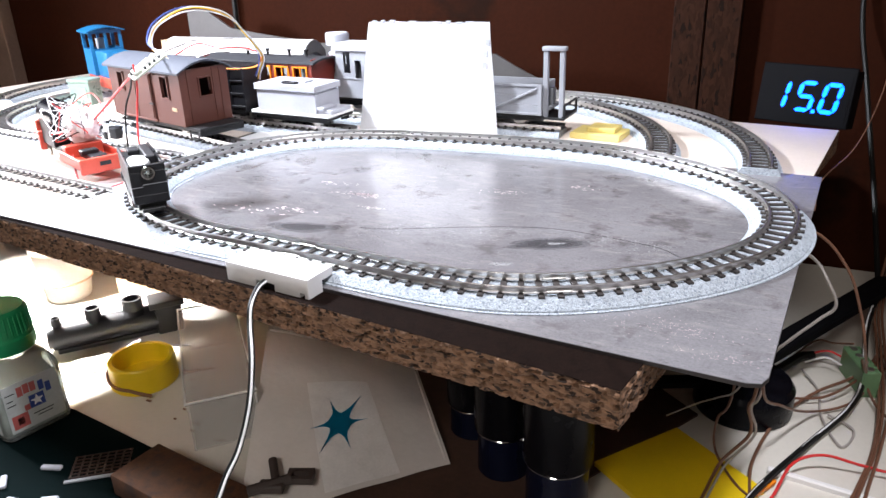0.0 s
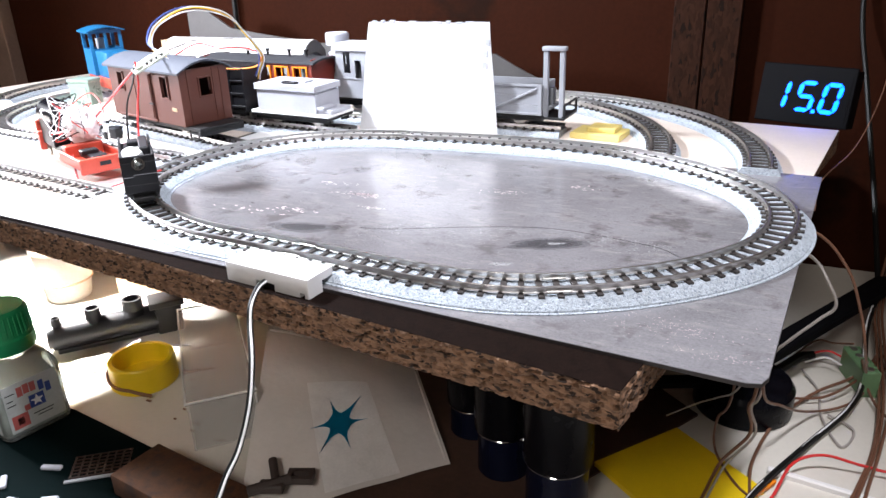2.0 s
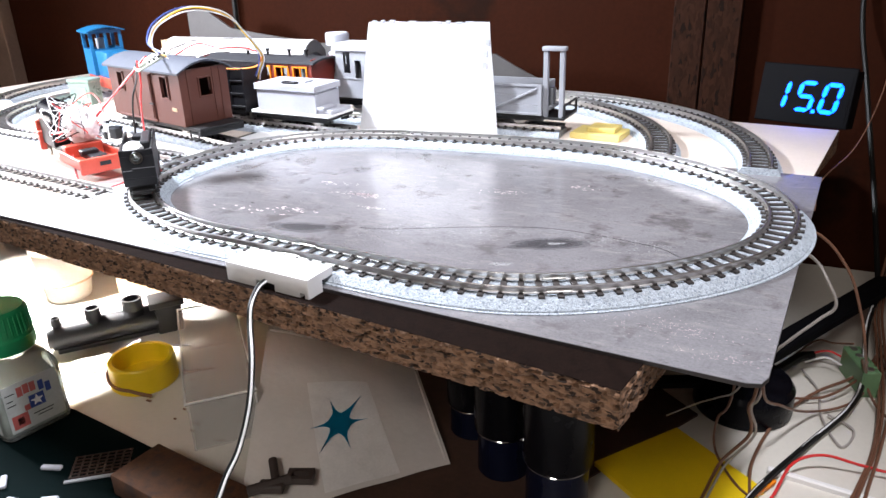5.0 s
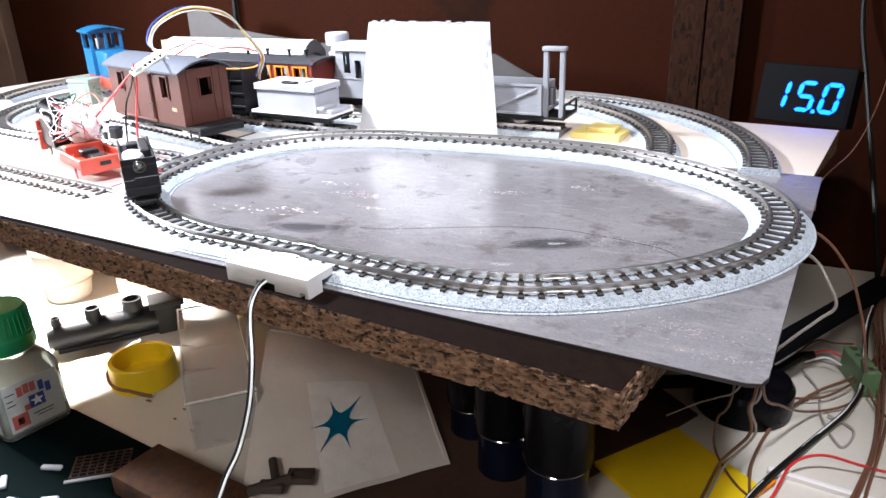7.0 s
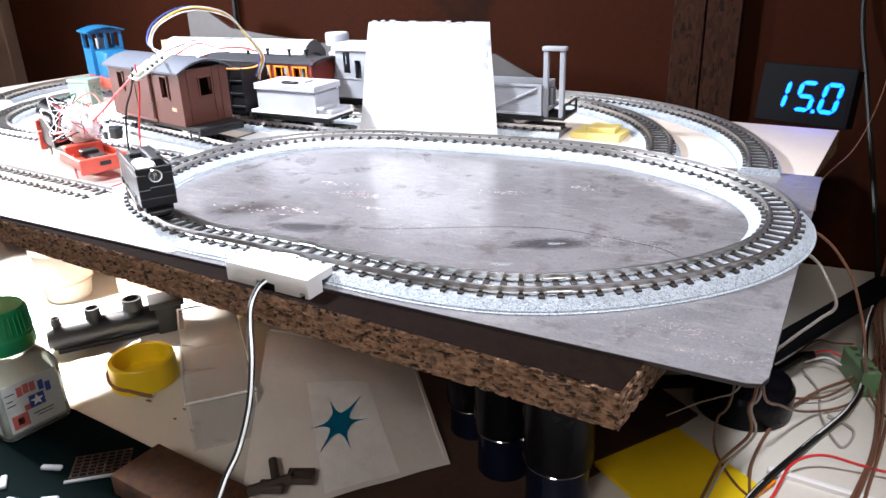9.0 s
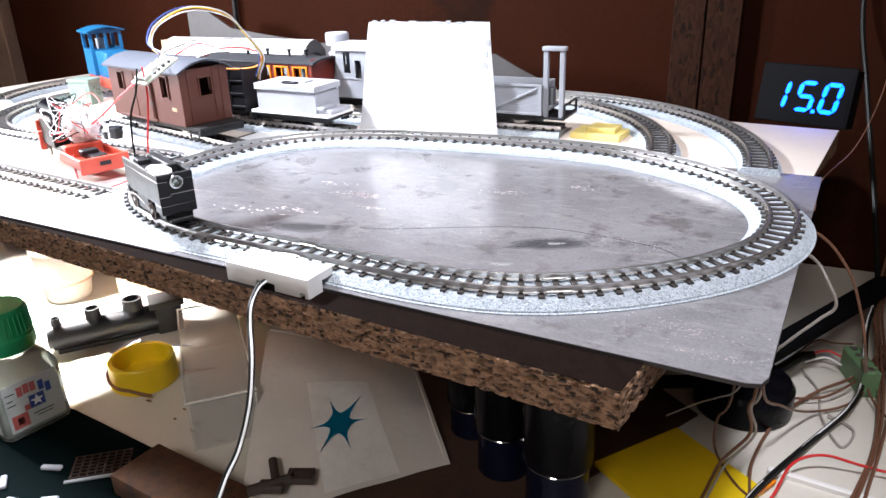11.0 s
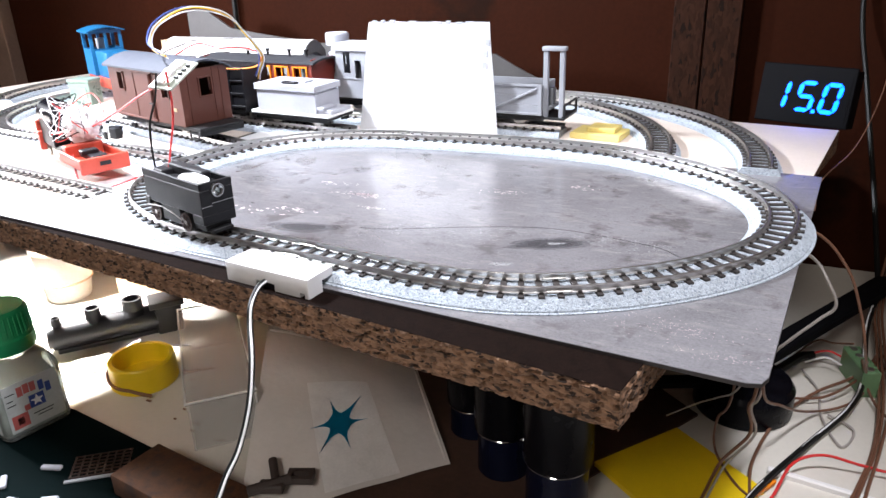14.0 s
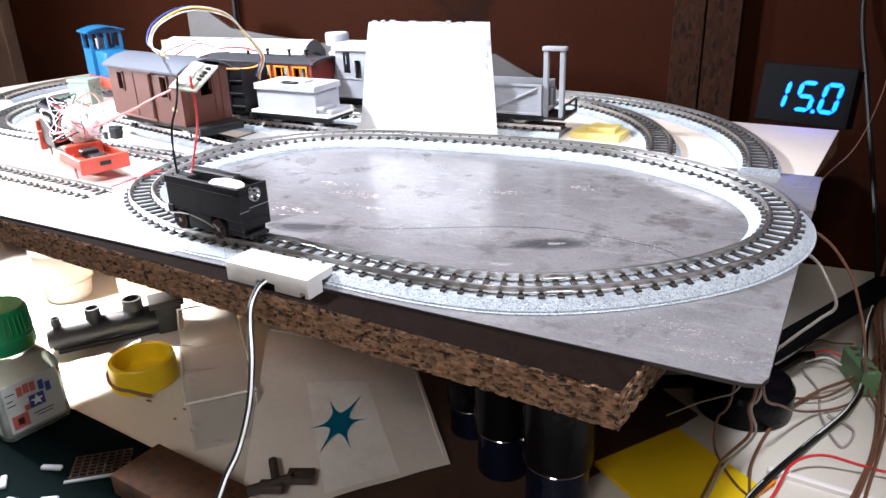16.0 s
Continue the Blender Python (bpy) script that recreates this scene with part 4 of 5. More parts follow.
for ch, x0 in (("1", -18.6), ("5", -4.0), ("0", 9.2)):
    w, h = 7.8, 15.0
    where = {"a": (0, w, h, 1), "d": (0, w, 0, 1), "g": (0, w, h / 2, 1), "f": (0, h / 2, h, 0), "b": (w, h / 2, h, 0), "e": (0, 0, h / 2, 0), "c": (w, 0, h / 2, 0)}
    for k in SEG[ch]:
        bm = bmesh.new()
        if where[k][3]:
            a, b, z, _ = where[k]
            out = [(a + 0.1, z), (a + 1.5, z + 1.15), (b - 1.5, z + 1.15), (b - 0.1, z), (b - 1.5, z - 1.15), (a + 1.5, z - 1.15)]
        else:
            x, a, b, _ = where[k]
            out = [(x, a + 0.1), (x + 1.15, a + 1.5), (x + 1.15, b - 1.5), (x, b - 0.1), (x - 1.15, b - 1.5), (x - 1.15, a + 1.5)]
        low = [bm.verts.new((x0 + px_ + 0.16 * pz, -0.55, 8.3 + pz)) for px_, pz in out]
        high = [bm.verts.new((x0 + px_ + 0.16 * pz, -0.2, 8.3 + pz)) for px_, pz in out]
        bm.faces.new(low)
        for i in range(6):
            bm.faces.new((low[i], low[(i + 1) % 6], high[(i + 1) % 6], high[i]))
        part("digit_segment", bm, M_LED, disp, "glowing blue display segment")
part("decimal_point", cyl(bmesh.new(), (6.4, -0.55, 8.0), (6.4, -0.2, 8.0), 1.1, n=14), M_LED, disp, "glowing blue decimal point")

# feeder clip and its twin cable
clip = thing("feeder_clip", at(-12.5, -95.5, -9.0, -5.5), "white plastic feeder clip on the front of the track", "connector")
face = [(-17.5, 1.2), (-4.6, 0.6), (-4.6, 3.9), (3.2, 3.7), (3.2, 0.2), (14.0, -0.2), (14.0, 3.0), (15.6, 3.0), (15.6, 0.6), (17.5, 0.6), (17.5, 8.2), (-17.5, 8.2)]
bm = prism(bmesh.new(), face, -0.3, 6.5)
bmesh.ops.rotate(bm, cent=(0, 0, 0), matrix=Matrix.Rotation(radians(90), 3, "X"), verts=bm.verts[:])
bmesh.ops.bevel(bm, geom=[e for e in bm.edges if max(v.co.y for v in e.verts) < -6.4], offset=0.45, segments=2, affect="EDGES", profile=0.5)
box(bm, -17.45, 17.45, -1.0, 6.0, 5.4, 8.16)
part("shell", bm, M_WHITE, clip)
part("plug", box(bmesh.new(), -4.2, 2.8, -5.6, 0, 1.2, 4.3, 0.3), M_BLACK, clip, "black plug in the notch")
FEED = [(-14, -99, -5), (-13, -106, -5), (-10, -114, -7), (-8, -118, -12), (-3, -125, -19), (-1, -131, -30), (-2, -137, -42), (-3.8, -144, -51), (-3.8, -158, -70), (3, -190, -120)]
cable = thing("feeder_cable", at(0, 0, 0), "thin black and white twin cable hanging from the feeder clip", "cable")
part("black_core", wire_mesh(FEED, 1.0, 8, 8), M_WIRE_BLACK, cable)
part("white_core", wire_mesh([(x + 0.72, y - 0.60, z + 0.30) for x, y, z in FEED], 0.40, 8, 8), M_WIRE_WHITE, cable, "white insulated core")

# ribbon of coloured wires that loops over the van, and roof wires
loopw = thing("wire_loop", at(0, 0, 0), "loop of yellow, white and blue wires above the wagons", "wire")
LOOP = [(-128, -15, 52), (-151, 0, 54), (-161, 15, 61), (-160, 30, 67), (-155, 42, 68), (-148, 55, 63), (-146, 66, 52), (-145, 74, 42), (-147, 78, 37), (-153, 82, 30), (-157, 85, 25)]
for d, m_, nm in ((-1.0, M_WIRE_BLUE, "blue_strand"), (0.0, M_WIRE_WHITE, "white_strand"), (1.0, M_WIRE_YELLOW, "yellow_strand"), (1.9, M_WIRE_WHITE, "white_strand")):
    part(nm, wire_mesh([(x + d * 0.6 + 0.5 * math.sin(i * 1.7 + d), y + d * 0.5, z - d * 0.7 + 0.5 * math.cos(i * 1.3 + d * 2)) for i, (x, y, z) in enumerate(LOOP)], 0.42, 8), m_, loopw)
ROOF_WIRES = (("orange_wire", M_ORANGE, [(-145, 76, 38), (-151, 81, 33), (-159, 78, 31), (-172, 74, 31), (-179, 70, 33)], "thick orange wire behind the van roof"),
              ("red_wire", M_WIRE_RED, [(-194, 60, 40), (-182, 66, 46), (-171, 72, 43), (-162, 79, 43), (-155, 85, 40)], "thin red wire over the coach roof"),
              ("white_wire", M_WIRE_WHITE, [(-180, 60, 38), (-174, 68, 43), (-166, 77, 43), (-157, 85, 40)], "thin white wire over the coach roof"),
              ("grey_wire", M_WIRE_GREY, [(-151, 0, 54), (-185, 40, 43), (-201, 60, 42), (-210, 85, 43), (-224, 110, 42), (-226, 150, 38.6)], "thin grey wire reaching to the white roof"))
for nm, m_, pts, lab in ROOF_WIRES:
    solo(nm, wire_mesh(pts, 0.5), m_, at(0, 0, 0), lab, "wire")

# circuit board that swings on its wires, with the leads to the locomotive
pcb = thing("circuit_board", at(-116, -34, 51.7), "small white circuit board hanging on its wires", "circuit board")
part("board", box(bmesh.new(), -13, 13, -6, 6, -0.5, 0.5, 0.1), M_PCB, pcb)
for x, y, w, h, m_ in ((-6, 1.5, 4.5, 2.5, M_WHITE), (1, 2, 2.2, 2.5, M_WHITE), (6, 1.5, 1.6, 2.6, M_WHITE), (10, 1.5, 1.2, 2.2, M_WHITE), (-8, -3.5, 2.5, 1.2, M_PCB)):
    part("component", box(bmesh.new(), x - w, x + w, y - h, y + h, 0.5, 2.2, 0.25), m_, pcb)
for x in (-3, 0.5, 4, 8):
    part("component", box(bmesh.new(), x - 0.8, x + 0.8, -4.6, -2.6, 0.5, 1.6, 0.2), M_BLACK, pcb, "tiny black chip")
for piece in pcb.children:
    piece.matrix_basis = Matrix.Diagonal((0.69, 0.90, 0.8, 1))
leads = []
for nm, m_, dx, sag in (("black_lead", M_WIRE_BLACK, 0.0, 2.5), ("red_lead", M_WIRE_RED, 7.0, -3.0)):
    q = [(0, 0, 0), (0.12, sag * 0.6, 0.25), (0.1, sag, 0.5), (-0.1, sag * 0.5, 0.75), (0, 0, 1.0)]
    bm = wire_mesh([(a * 6, b, c * 36) for a, b, c in q], 0.42)
    leads.append((solo(nm, bm, m_, at(-150, -20, 12), "thin %s lead between circuit board and locomotive" % nm.split("_")[0], "wire"), dx))
tethers = []
for k in range(2):
    bm = wire_mesh([(0, 0, 0), (0, 0.25, 26), (0, -0.2, 52), (0, 0, 80)], 0.45)
    tethers.append(solo("red_lead", bm, M_WIRE_RED, at(-205, -8, 10), "long red lead from the red chassis to the circuit board", "wire"))
solo("red_wire", wire_mesh([(-192, -22, 8), (-178, -34, 0), (-165, -42, -5.4), (-150, -42, -5.4), (-136, -34, -1), (-126, -30, 2)], 0.45), M_WIRE_RED, at(0, 0, 0), "thin red wire lying slack across the plate", "wire")


# ---- things on the bench ----
bottle = thing("cement_bottle", at(-208, -72.5, DESK_Z + 1.2, 77) @ Matrix.Diagonal((0.92, 0.92, 0.875, 1)), "square glass cement bottle with a green screw cap", "bottle")


def rounded_rect(hx, hy, r, n=4):
    out = []
    for cx, cy, a0 in ((hx - r, hy - r, 0), (-hx + r, hy - r, 90), (-hx + r, -hy + r, 180), (hx - r, -hy + r, 270)):
        out += [(cx + r * math.cos(radians(a0 + 90 * i / n)), cy + r * math.sin(radians(a0 + 90 * i / n))) for i in range(n + 1)]
    return out


def loft(bm, rings, cap=True):
    made = [[bm.verts.new(v) for v in ring] for ring in rings]
    for a, b in zip(made, made[1:]):
        for i in range(len(a)):
            bm.faces.new((a[i], a[(i + 1) % len(a)], b[(i + 1) % len(b)], b[i]))
    if cap:
        bm.faces.new(made[0][::-1])
        bm.faces.new(made[-1])
    return bm


rings = []
for z, hx, hy, r in ((0, 16, 17, 4), (1.5, 17.6, 18.6, 4), (3, 18, 19, 4), (38, 18, 19, 4), (43, 16.5, 17, 6), (48, 12, 12, 11), (52, 10.5, 10.5, 10.3)):
    rings.append([(x, y, z) for x, y in rounded_rect(hx, hy, r)])
part("glass", loft(bmesh.new(), rings), M_GLASS, bottle, "clear glass")
rings = [[(x, y, z) for x, y in rounded_rect(16.4, 17.4, 3.5)] for z in (3.5, 30)]
part("liquid", loft(bmesh.new(), rings), material("cement", (0.34, 0.38, 0.35), 0.3), bottle, "milky grey cement inside")
cap_ = [(15.2, 50), (15.6, 51), (15.6, 58), (15.2, 58.6), (14.9, 60), (14.5, 73), (13.6, 75), (0, 75.2)]
cap = part("cap", lathe(bmesh.new(), cap_, 36), M_GREEN, bottle, "ribbed green screw cap")
bm = bmesh.new()
for i in range(36):
    a = i * math.pi / 18
    cyl(bm, (15.0 * math.cos(a), 15.0 * math.sin(a), 60.5), (14.6 * math.cos(a), 14.6 * math.sin(a), 72.5), 0.45, n=6)
part("grip_rib", bm, M_GREEN, cap)
# printed label on the two faces towards the room
lab = part("label", box(box(bmesh.new(), -18.25, -18.05, -15.5, 15.5, 6, 36), -14.5, 14.5, -19.25, -19.05, 6, 36), M_LABEL, bottle, "printed paper label")


def bars(name, items, m_, face, label=""):
    for u0, u1, z0, z1 in items:
        b_ = (-18.36, -18.26, u0, u1, z0, z1) if face == "x" else (u0, u1, -19.36, -19.26, z0, z1)
        part(name, box(bmesh.new(), *b_), m_, lab, label)


bars("print_bar", [(-8, 12, 31, 32), (-2, 12, 27.5, 28.3), (-6, 12, 25, 25.8), (-12, 12, 21, 21.8), (0, 12, 17, 17.7)], M_DARK_GREY, "x", "dark unreadable print")
bars("print_bar", [(-13.5, -8.5, 30, 30.6), (-13.5, -10, 26, 26.6), (-13.5, -9, 23, 23.6), (-2, 9, 13.0, 13.5), (0, 8, 11, 11.5)], M_DARK_GREY, "y", "dark unreadable print")
bars("hazard_panel", [(-13, -4.5, 8, 16.5)], M_PINK, "y", "reddish hazard panel")
bars("hazard_panel", [(3, 11, 8, 15)], M_PINK, "x", "reddish hazard panel")
bars("hazard_mark", [(-10.5, -7, 10, 14.5)], M_CHASSIS, "y")
bars("print_bar", [(-7.5, -4.6, 27, 33), (-4.2, -1.2, 27.6, 33.5), (-0.8, 2.2, 27.4, 33.2)], M_PINK, "y", "red unreadable print")
bars("print_bar", [(3.6, 6.4, 26, 32), (7.0, 9.8, 23.5, 29.5)], M_WIRE_BLUE, "y", "blue unreadable print")
bars("emblem_field", [(-2.5, 5.5, 17, 25)], M_WIRE_BLUE, "y", "blue emblem field")
bars("emblem_stripe", [(-5.5, -2.6, 17, 20.5)], M_PINK, "y")
star5 = [((3.6 if k % 2 == 0 else 1.5) * math.sin(k * math.pi / 5), (3.6 if k % 2 == 0 else 1.5) * math.cos(k * math.pi / 5)) for k in range(10)]
bm = bmesh.new()
a = [bm.verts.new((1.5 + u, -19.37, 21 + v)) for u, v in star5]
b = [bm.verts.new((1.5 + u, -19.5, 21 + v)) for u, v in star5]
bm.faces.new(b)
for i in range(10):
    bm.faces.new((a[i], a[(i + 1) % 10], b[(i + 1) % 10], b[i]))
part("emblem_star", bm, M_WHITE, lab, "white star print")

ring = thing("yellow_ring", at(-180, -18, DESK_Z), "bright yellow plastic ring bound with rusty wire", "ring")
part("rim", lathe(bmesh.new(), [(13, 0), (17.8, 0), (18.4, 1), (18.0, 14.5), (17.4, 15.2), (15.4, 15.2), (14.8, 14.2), (14.2, 3), (13, 0)], 48), M_YELLOW, ring)
part("inner_floor", cyl(bmesh.new(), (0, 0, 0.2), (0, 0, 4), 14.4, n=40), M_YELLOW, ring)
RUST = material("rusty_wire", (0.20, 0.10, 0.05), 0.7)
part("binding_wire", wire_mesh([(19 * math.cos(radians(a)), 19 * math.sin(radians(a)), 9 - 4.5 * abs(math.sin(radians(a * 0.9)))) for a in range(170, 300, 12)] + [(14, -17, 4), (19, -14, 2)], 1.0, 4), RUST, ring, "rusty binding wire")
part("wire_end", wire_mesh([(-19, 3, 9), (-20, -2, 12), (-17, -6, 8), (-21, -9, 4)], 0.5, 5), M_WIRE_GREY, ring)
solo("nail", cyl(cyl(bmesh.new(), (0, 0, 1.2), (17, 2, 1.4), 1.1, 0.4, n=8), (-1.2, 0, 1.2), (0, 0, 1.2), 1.9, n=10), RUST, at(-163, -5, DESK_Z, 30), "short rusty nail lying on the bench", "nail")

kit = thing("black_casting", at(-229.5, 16.5, DESK_Z, 50), "black plastic boiler casting with three stub pipes", "model part")
part("boiler", cyl(cyl(bmesh.new(), (-42, 0, 10), (22, 0, 10), 8.0, n=28), (-44, 0, 10), (-42, 0, 10), 7.0, n=28), M_DARK_GREY, kit)
for x, r, h in ((-38, 2.8, 5), (-17, 4.6, 7), (6, 6.2, 8)):
    part("stub_pipe", lathe(bmesh.new(), [(r * 1.3, 15.5), (r, 18.5), (r, 17.5 + h), (r * 0.75, 17.5 + h), (r * 0.72, 18)], 20, (x, 0)), M_DARK_GREY, kit)
part("base", box(bmesh.new(), -40, 24, -5, 5, 0, 3, 0.4), M_DARK_GREY, kit)
part("firebox", box(box(bmesh.new(), 18, 34, -8, 8, 0, 19, 0.8), 15, 36, -9, 9, 18, 22, 0.6), M_DARK_GREY, kit)

cup = thing("white_pot", at(-316, 46, DESK_Z, 0), "cream plastic pot with ridged bands", "pot")
part("wall", lathe(bmesh.new(), [(0, 0.4), (13.5, 0.4), (14.5, 2), (16.6, 14), (17, 14.4), (19.2, 38), (19.8, 38.5), (20.3, 46), (19.4, 46), (15, 3), (0, 3)], 40), M_CREAM, cup)
part("band", lathe(bmesh.new(), [(17.0, 14.0), (17.6, 14.3), (17.6, 15.2), (17.1, 15.5)], 40), M_TAN, cup)
part("band", lathe(bmesh.new(), [(19.2, 37.6), (19.9, 37.9), (19.9, 38.9), (19.3, 39.2)], 40), M_TAN, cup)
cb = thing("card_box", at(-275, 78, DESK_Z, 20), "small tan cardboard box behind the pot", "box")
part("body", box(bmesh.new(), -16, 20, -12, 12, 0, 42, 0.4), M_TAN, cb)
part("flap", box(bmesh.new(), -16, 20, -16, -12.4, 24, 24.8, 0.1), M_TAN, cb)


def clear_tub(name, m, lx, ly, lz, label):
    tb = thing(name, m, label, "plastic box")
    bm = bmesh.new()
    for a in ((0, lx, 0, 1.2, 0, lz), (0, lx, ly - 1.2, ly, 0, lz), (0, 1.2, 1.2, ly - 1.2, 0, lz), (lx - 1.2, lx, 1.2, ly - 1.2, 0, lz), (1.2, lx - 1.2, 1.2, ly - 1.2, 0, 1.2)):
        box(bm, *a, 0.3)
    part("tray", bm, M_CLEAR, tb)
    bm = box(bmesh.new(), -0.8, lx + 0.8, -0.8, ly + 0.8, lz, lz + 1.4, 0.5)
    box(bm, -0.8, lx + 0.8, -0.9, -0.2, lz * 0.55, lz * 0.6, 0.1)
    part("lid", bm, M_CLEAR, tb)
    # Near-opaque white bars paint the highlights along the box edges.
    for x in (-1.0, lx):
        part("edge", box(bmesh.new(), x, x + 1.0, -1.0, ly + 1.0, lz + 1.0, lz + 2.0, 0.3), M_EDGE_HIGHLIGHT, tb, "bright strip painting the edge highlight")
        part("edge", box(bmesh.new(), x, x + 1.0, -0.6, 0.4, 0, lz, 0.3), M_EDGE_HIGHLIGHT, tb, "bright strip painting the edge highlight")
    for y in (-1.0, ly):
        part("edge", box(bmesh.new(), 0, lx, y, y + 1.0, lz + 1.0, lz + 2.0, 0.3), M_EDGE_HIGHLIGHT, tb, "bright strip painting the edge highlight")
    return tb


clear_tub("clear_box", at(-84.5, -36, DESK_Z, 135), 106, 32, 26, "clear plastic parts box lying on the bench")
clear_tub("clear_box", at(-250, 120, DESK_Z, 12), 60, 40, 30, "clear plastic parts box beneath the baseboard")
sb = thing("stacked_cases", at(-470, 150, DESK_Z, 15), "stack of grey and clear storage cases", "storage case")
for k, (z, h, m_) in enumerate(((0, 12, M_DARK_GREY), (12, 16, M_CLEAR), (28, 14, M_PALE_GREY))):
    part("case", box(bmesh.new(), -60 + k * 4, 100, -35, 35, z, z + h, 1.0), m_, sb)
for x in (-20, 60, 78):
    part("clasp", box(bmesh.new(), x, x + 9, -36.5, -35, 8, 26, 0.4), (M_RED, M_WIRE_BLUE, M_RED)[0 if x < 0 else 1], sb, "small coloured clasp")

# sealed bag with a printed card and a casting in it
bag = thing("plastic_bag", at(-48, -26, DESK_Z + 10, 0), "milky plastic bag with a blue star print leaning on the box", "plastic bag")


def bag_surface(u, v, lift=0.0):
    """A wrinkled sheet, u and v from 0 to 1, from its far edge to its near one."""
    a, b, c, d = Vector((-62, 36, 24)), Vector((12, 62, 8)), Vector((61, 3, -7)), Vector((-6, -66, -7))
    q = a.lerp(b, u).lerp(d.lerp(c, u), v)
    q.z += 1.2 * noise.noise(Vector((u * 4, v * 4, 3.0))) + 5 * math.sin(math.pi * u) * math.sin(math.pi * v) + lift
    return q


def sheet(n, f):
    bm = bmesh.new()
    g = [[bm.verts.new(f(i / n, j / n)) for i in range(n + 1)] for j in range(n + 1)]
    for j in range(n):
        for i in range(n):
            bm.faces.new((g[j][i], g[j][i + 1], g[j + 1][i + 1], g[j + 1][i]))
    return bm


part("film", sheet(30, bag_surface), M_BAG, bag)
part("printed_card", sheet(8, lambda u, v: bag_surface(0.29 + 0.36 * u + 0.10 * v, 0.38 + 0.60 * v, 0.8)), M_BAG_CARD, bag, "pale printed card")
bm = bmesh.new()
TIPS = ((0.15, -0.01), (0.05, 0.15), (-0.11, 0.15), (-0.16, 0.015), (-0.05, -0.15), (0.137, -0.17))
outline = []
for k in range(6):
    p0, p1 = Vector(TIPS[k]), Vector(TIPS[(k + 1) % 6])
    dip = (p0.normalized() + p1.normalized()).normalized() * 0.060
    for k in range(9):
        t = abs(k - 4) / 4.0
        tip = p0 if k < 4 else p1
        outline.append(dip * (1 - t) ** 1.0 + tip * t - (dip + tip * 0.25).normalized() * 0.022 * math.sin(math.pi * t) if t < 1 else tip.copy())
low = [bm.verts.new(bag_surface(0.475 + q.x, 0.66 + q.y, 1.6)) for q in outline]
mid = bm.verts.new(bag_surface(0.475, 0.66, 1.6))
for i in range(len(low)):
    bm.faces.new((low[i], low[(i + 1) % len(low)], mid))
bmesh.ops.solidify(bm, geom=bm.faces[:], thickness=0.2)
part("star_print", bm, M_CYAN, bag, "blue six-pointed star print")
seal = bmesh.new()
sweep(seal, [bag_surface(0.02 + 0.96 * k / 20, 0.03, 0.6) for k in range(21)], circle_section(0.8, 6))
sweep(seal, [bag_surface(0.98, 0.03 + 0.95 * k / 20, 0.6) for k in range(21)], circle_section(0.6, 6))
part("seal", seal, M_BAG, bag)
casting = part("casting", cyl(box(bmesh.new(), -9, 2, -5, 1, 0, 4, 0.6), (-2, 0, 3), (-6, 11, 6), 1.9, n=12), M_CASTING, bag, "dark metal casting")
casting.matrix_basis = at(2, -45, -2, 22)
bm = bmesh.new()
for x0, x1, y0, y1 in ((2, 13.6, 5.6, 8), (2, 13.6, 0.5, 2.6), (2, 4.4, 2.6, 5.6), (11.4, 13.6, 2.6, 5.6)):
    box(bm, x0, x1, y0, y1, 1, 4)
bmesh.ops.remove_doubles(bm, verts=bm.verts[:], dist=1e-4)
part("eye", bm, M_CASTING, casting)
part("arm", cyl(bmesh.new(), (-13, -6, 2.5), (4, 2, 3.0), 2.4, n=12), M_CASTING, casting)

# cutting mat, wood offcut, etched fret and scraps
solo("cutting_mat", prism(bmesh.new(), [(-600, -60), (-191, -56.5), (-60, -75), (-55, -300), (-600, -300)], DESK_Z, DESK_Z + 1.2), M_MAT, at(0, 0, 0), "dark green cutting mat at the bench edge", "cutting mat")
wood = thing("wood_offcut", at(-92, -88, DESK_Z + 1.2, -8), "rough pine wood offcut with dark stains", "wood block")
bm = box(bmesh.new(), -25, 34, -13, 13, 0, 11, 0.8, seg=2)
part("block", bm, M_WOOD, wood)
bm = bmesh.new()
for x, y, s in ((-12, 4, 1.8), (-4, -3, 2.6), (8, 5, 1.4), (-20, -6, 1.2)):
    bmesh.ops.create_icosphere(bm, subdivisions=2, radius=s, matrix=Matrix.Translation((x, y, 9.9)) @ Matrix.Diagonal((1.5, 0.8, 0.12, 1)))
part("burn_mark", bm, M_CHASSIS, wood, "dark burnt spots")
fret = thing("etched_fret", at(-141, -84, DESK_Z + 1.2, 38), "dark etched brass fret lying on the mat", "etched part")
for k in range(7):
    part("bar", box(bmesh.new(), -13, 13, -8 + k * 2.6, -7.2 + k * 2.6, 0, 0.5), M_ETCH, fret)
for k in range(8):
    part("cross_bar", box(bmesh.new(), -13 + k * 3.6, -12.3 + k * 3.6, -8, 8.4, 0.05, 0.55), M_ETCH, fret)
part("sprue", box(bmesh.new(), -14.5, 14.5, -11, -9.2, 0, 0.8, 0.1), M_LIGHT_GREY, fret)
for x, y, rz, ln in ((-160, -96, 20, 10), (-152, -118, 10, 16), (-172, -112, -40, 9), (-142, -112, 30, 8)):
    solo("plastic_scrap", box(bmesh.new(), -ln / 2, ln / 2, -1.4, 1.4, 0, 2, 0.5), M_PALE_GREY, at(x, y, DESK_Z + 1.2, rz), "small white plastic offcut on the mat", "scrap", "offcuts on the mat")
bm = bmesh.new()
for i in range(40):
    x, y = random.uniform(-170, 30), random.uniform(-55, 10)
    s = random.uniform(0.4, 1.4)
    box(bm, x - s, x + s * 1.6, y - s * 0.5, y + s * 0.5, DESK_Z, DESK_Z + 0.5, 0.0)
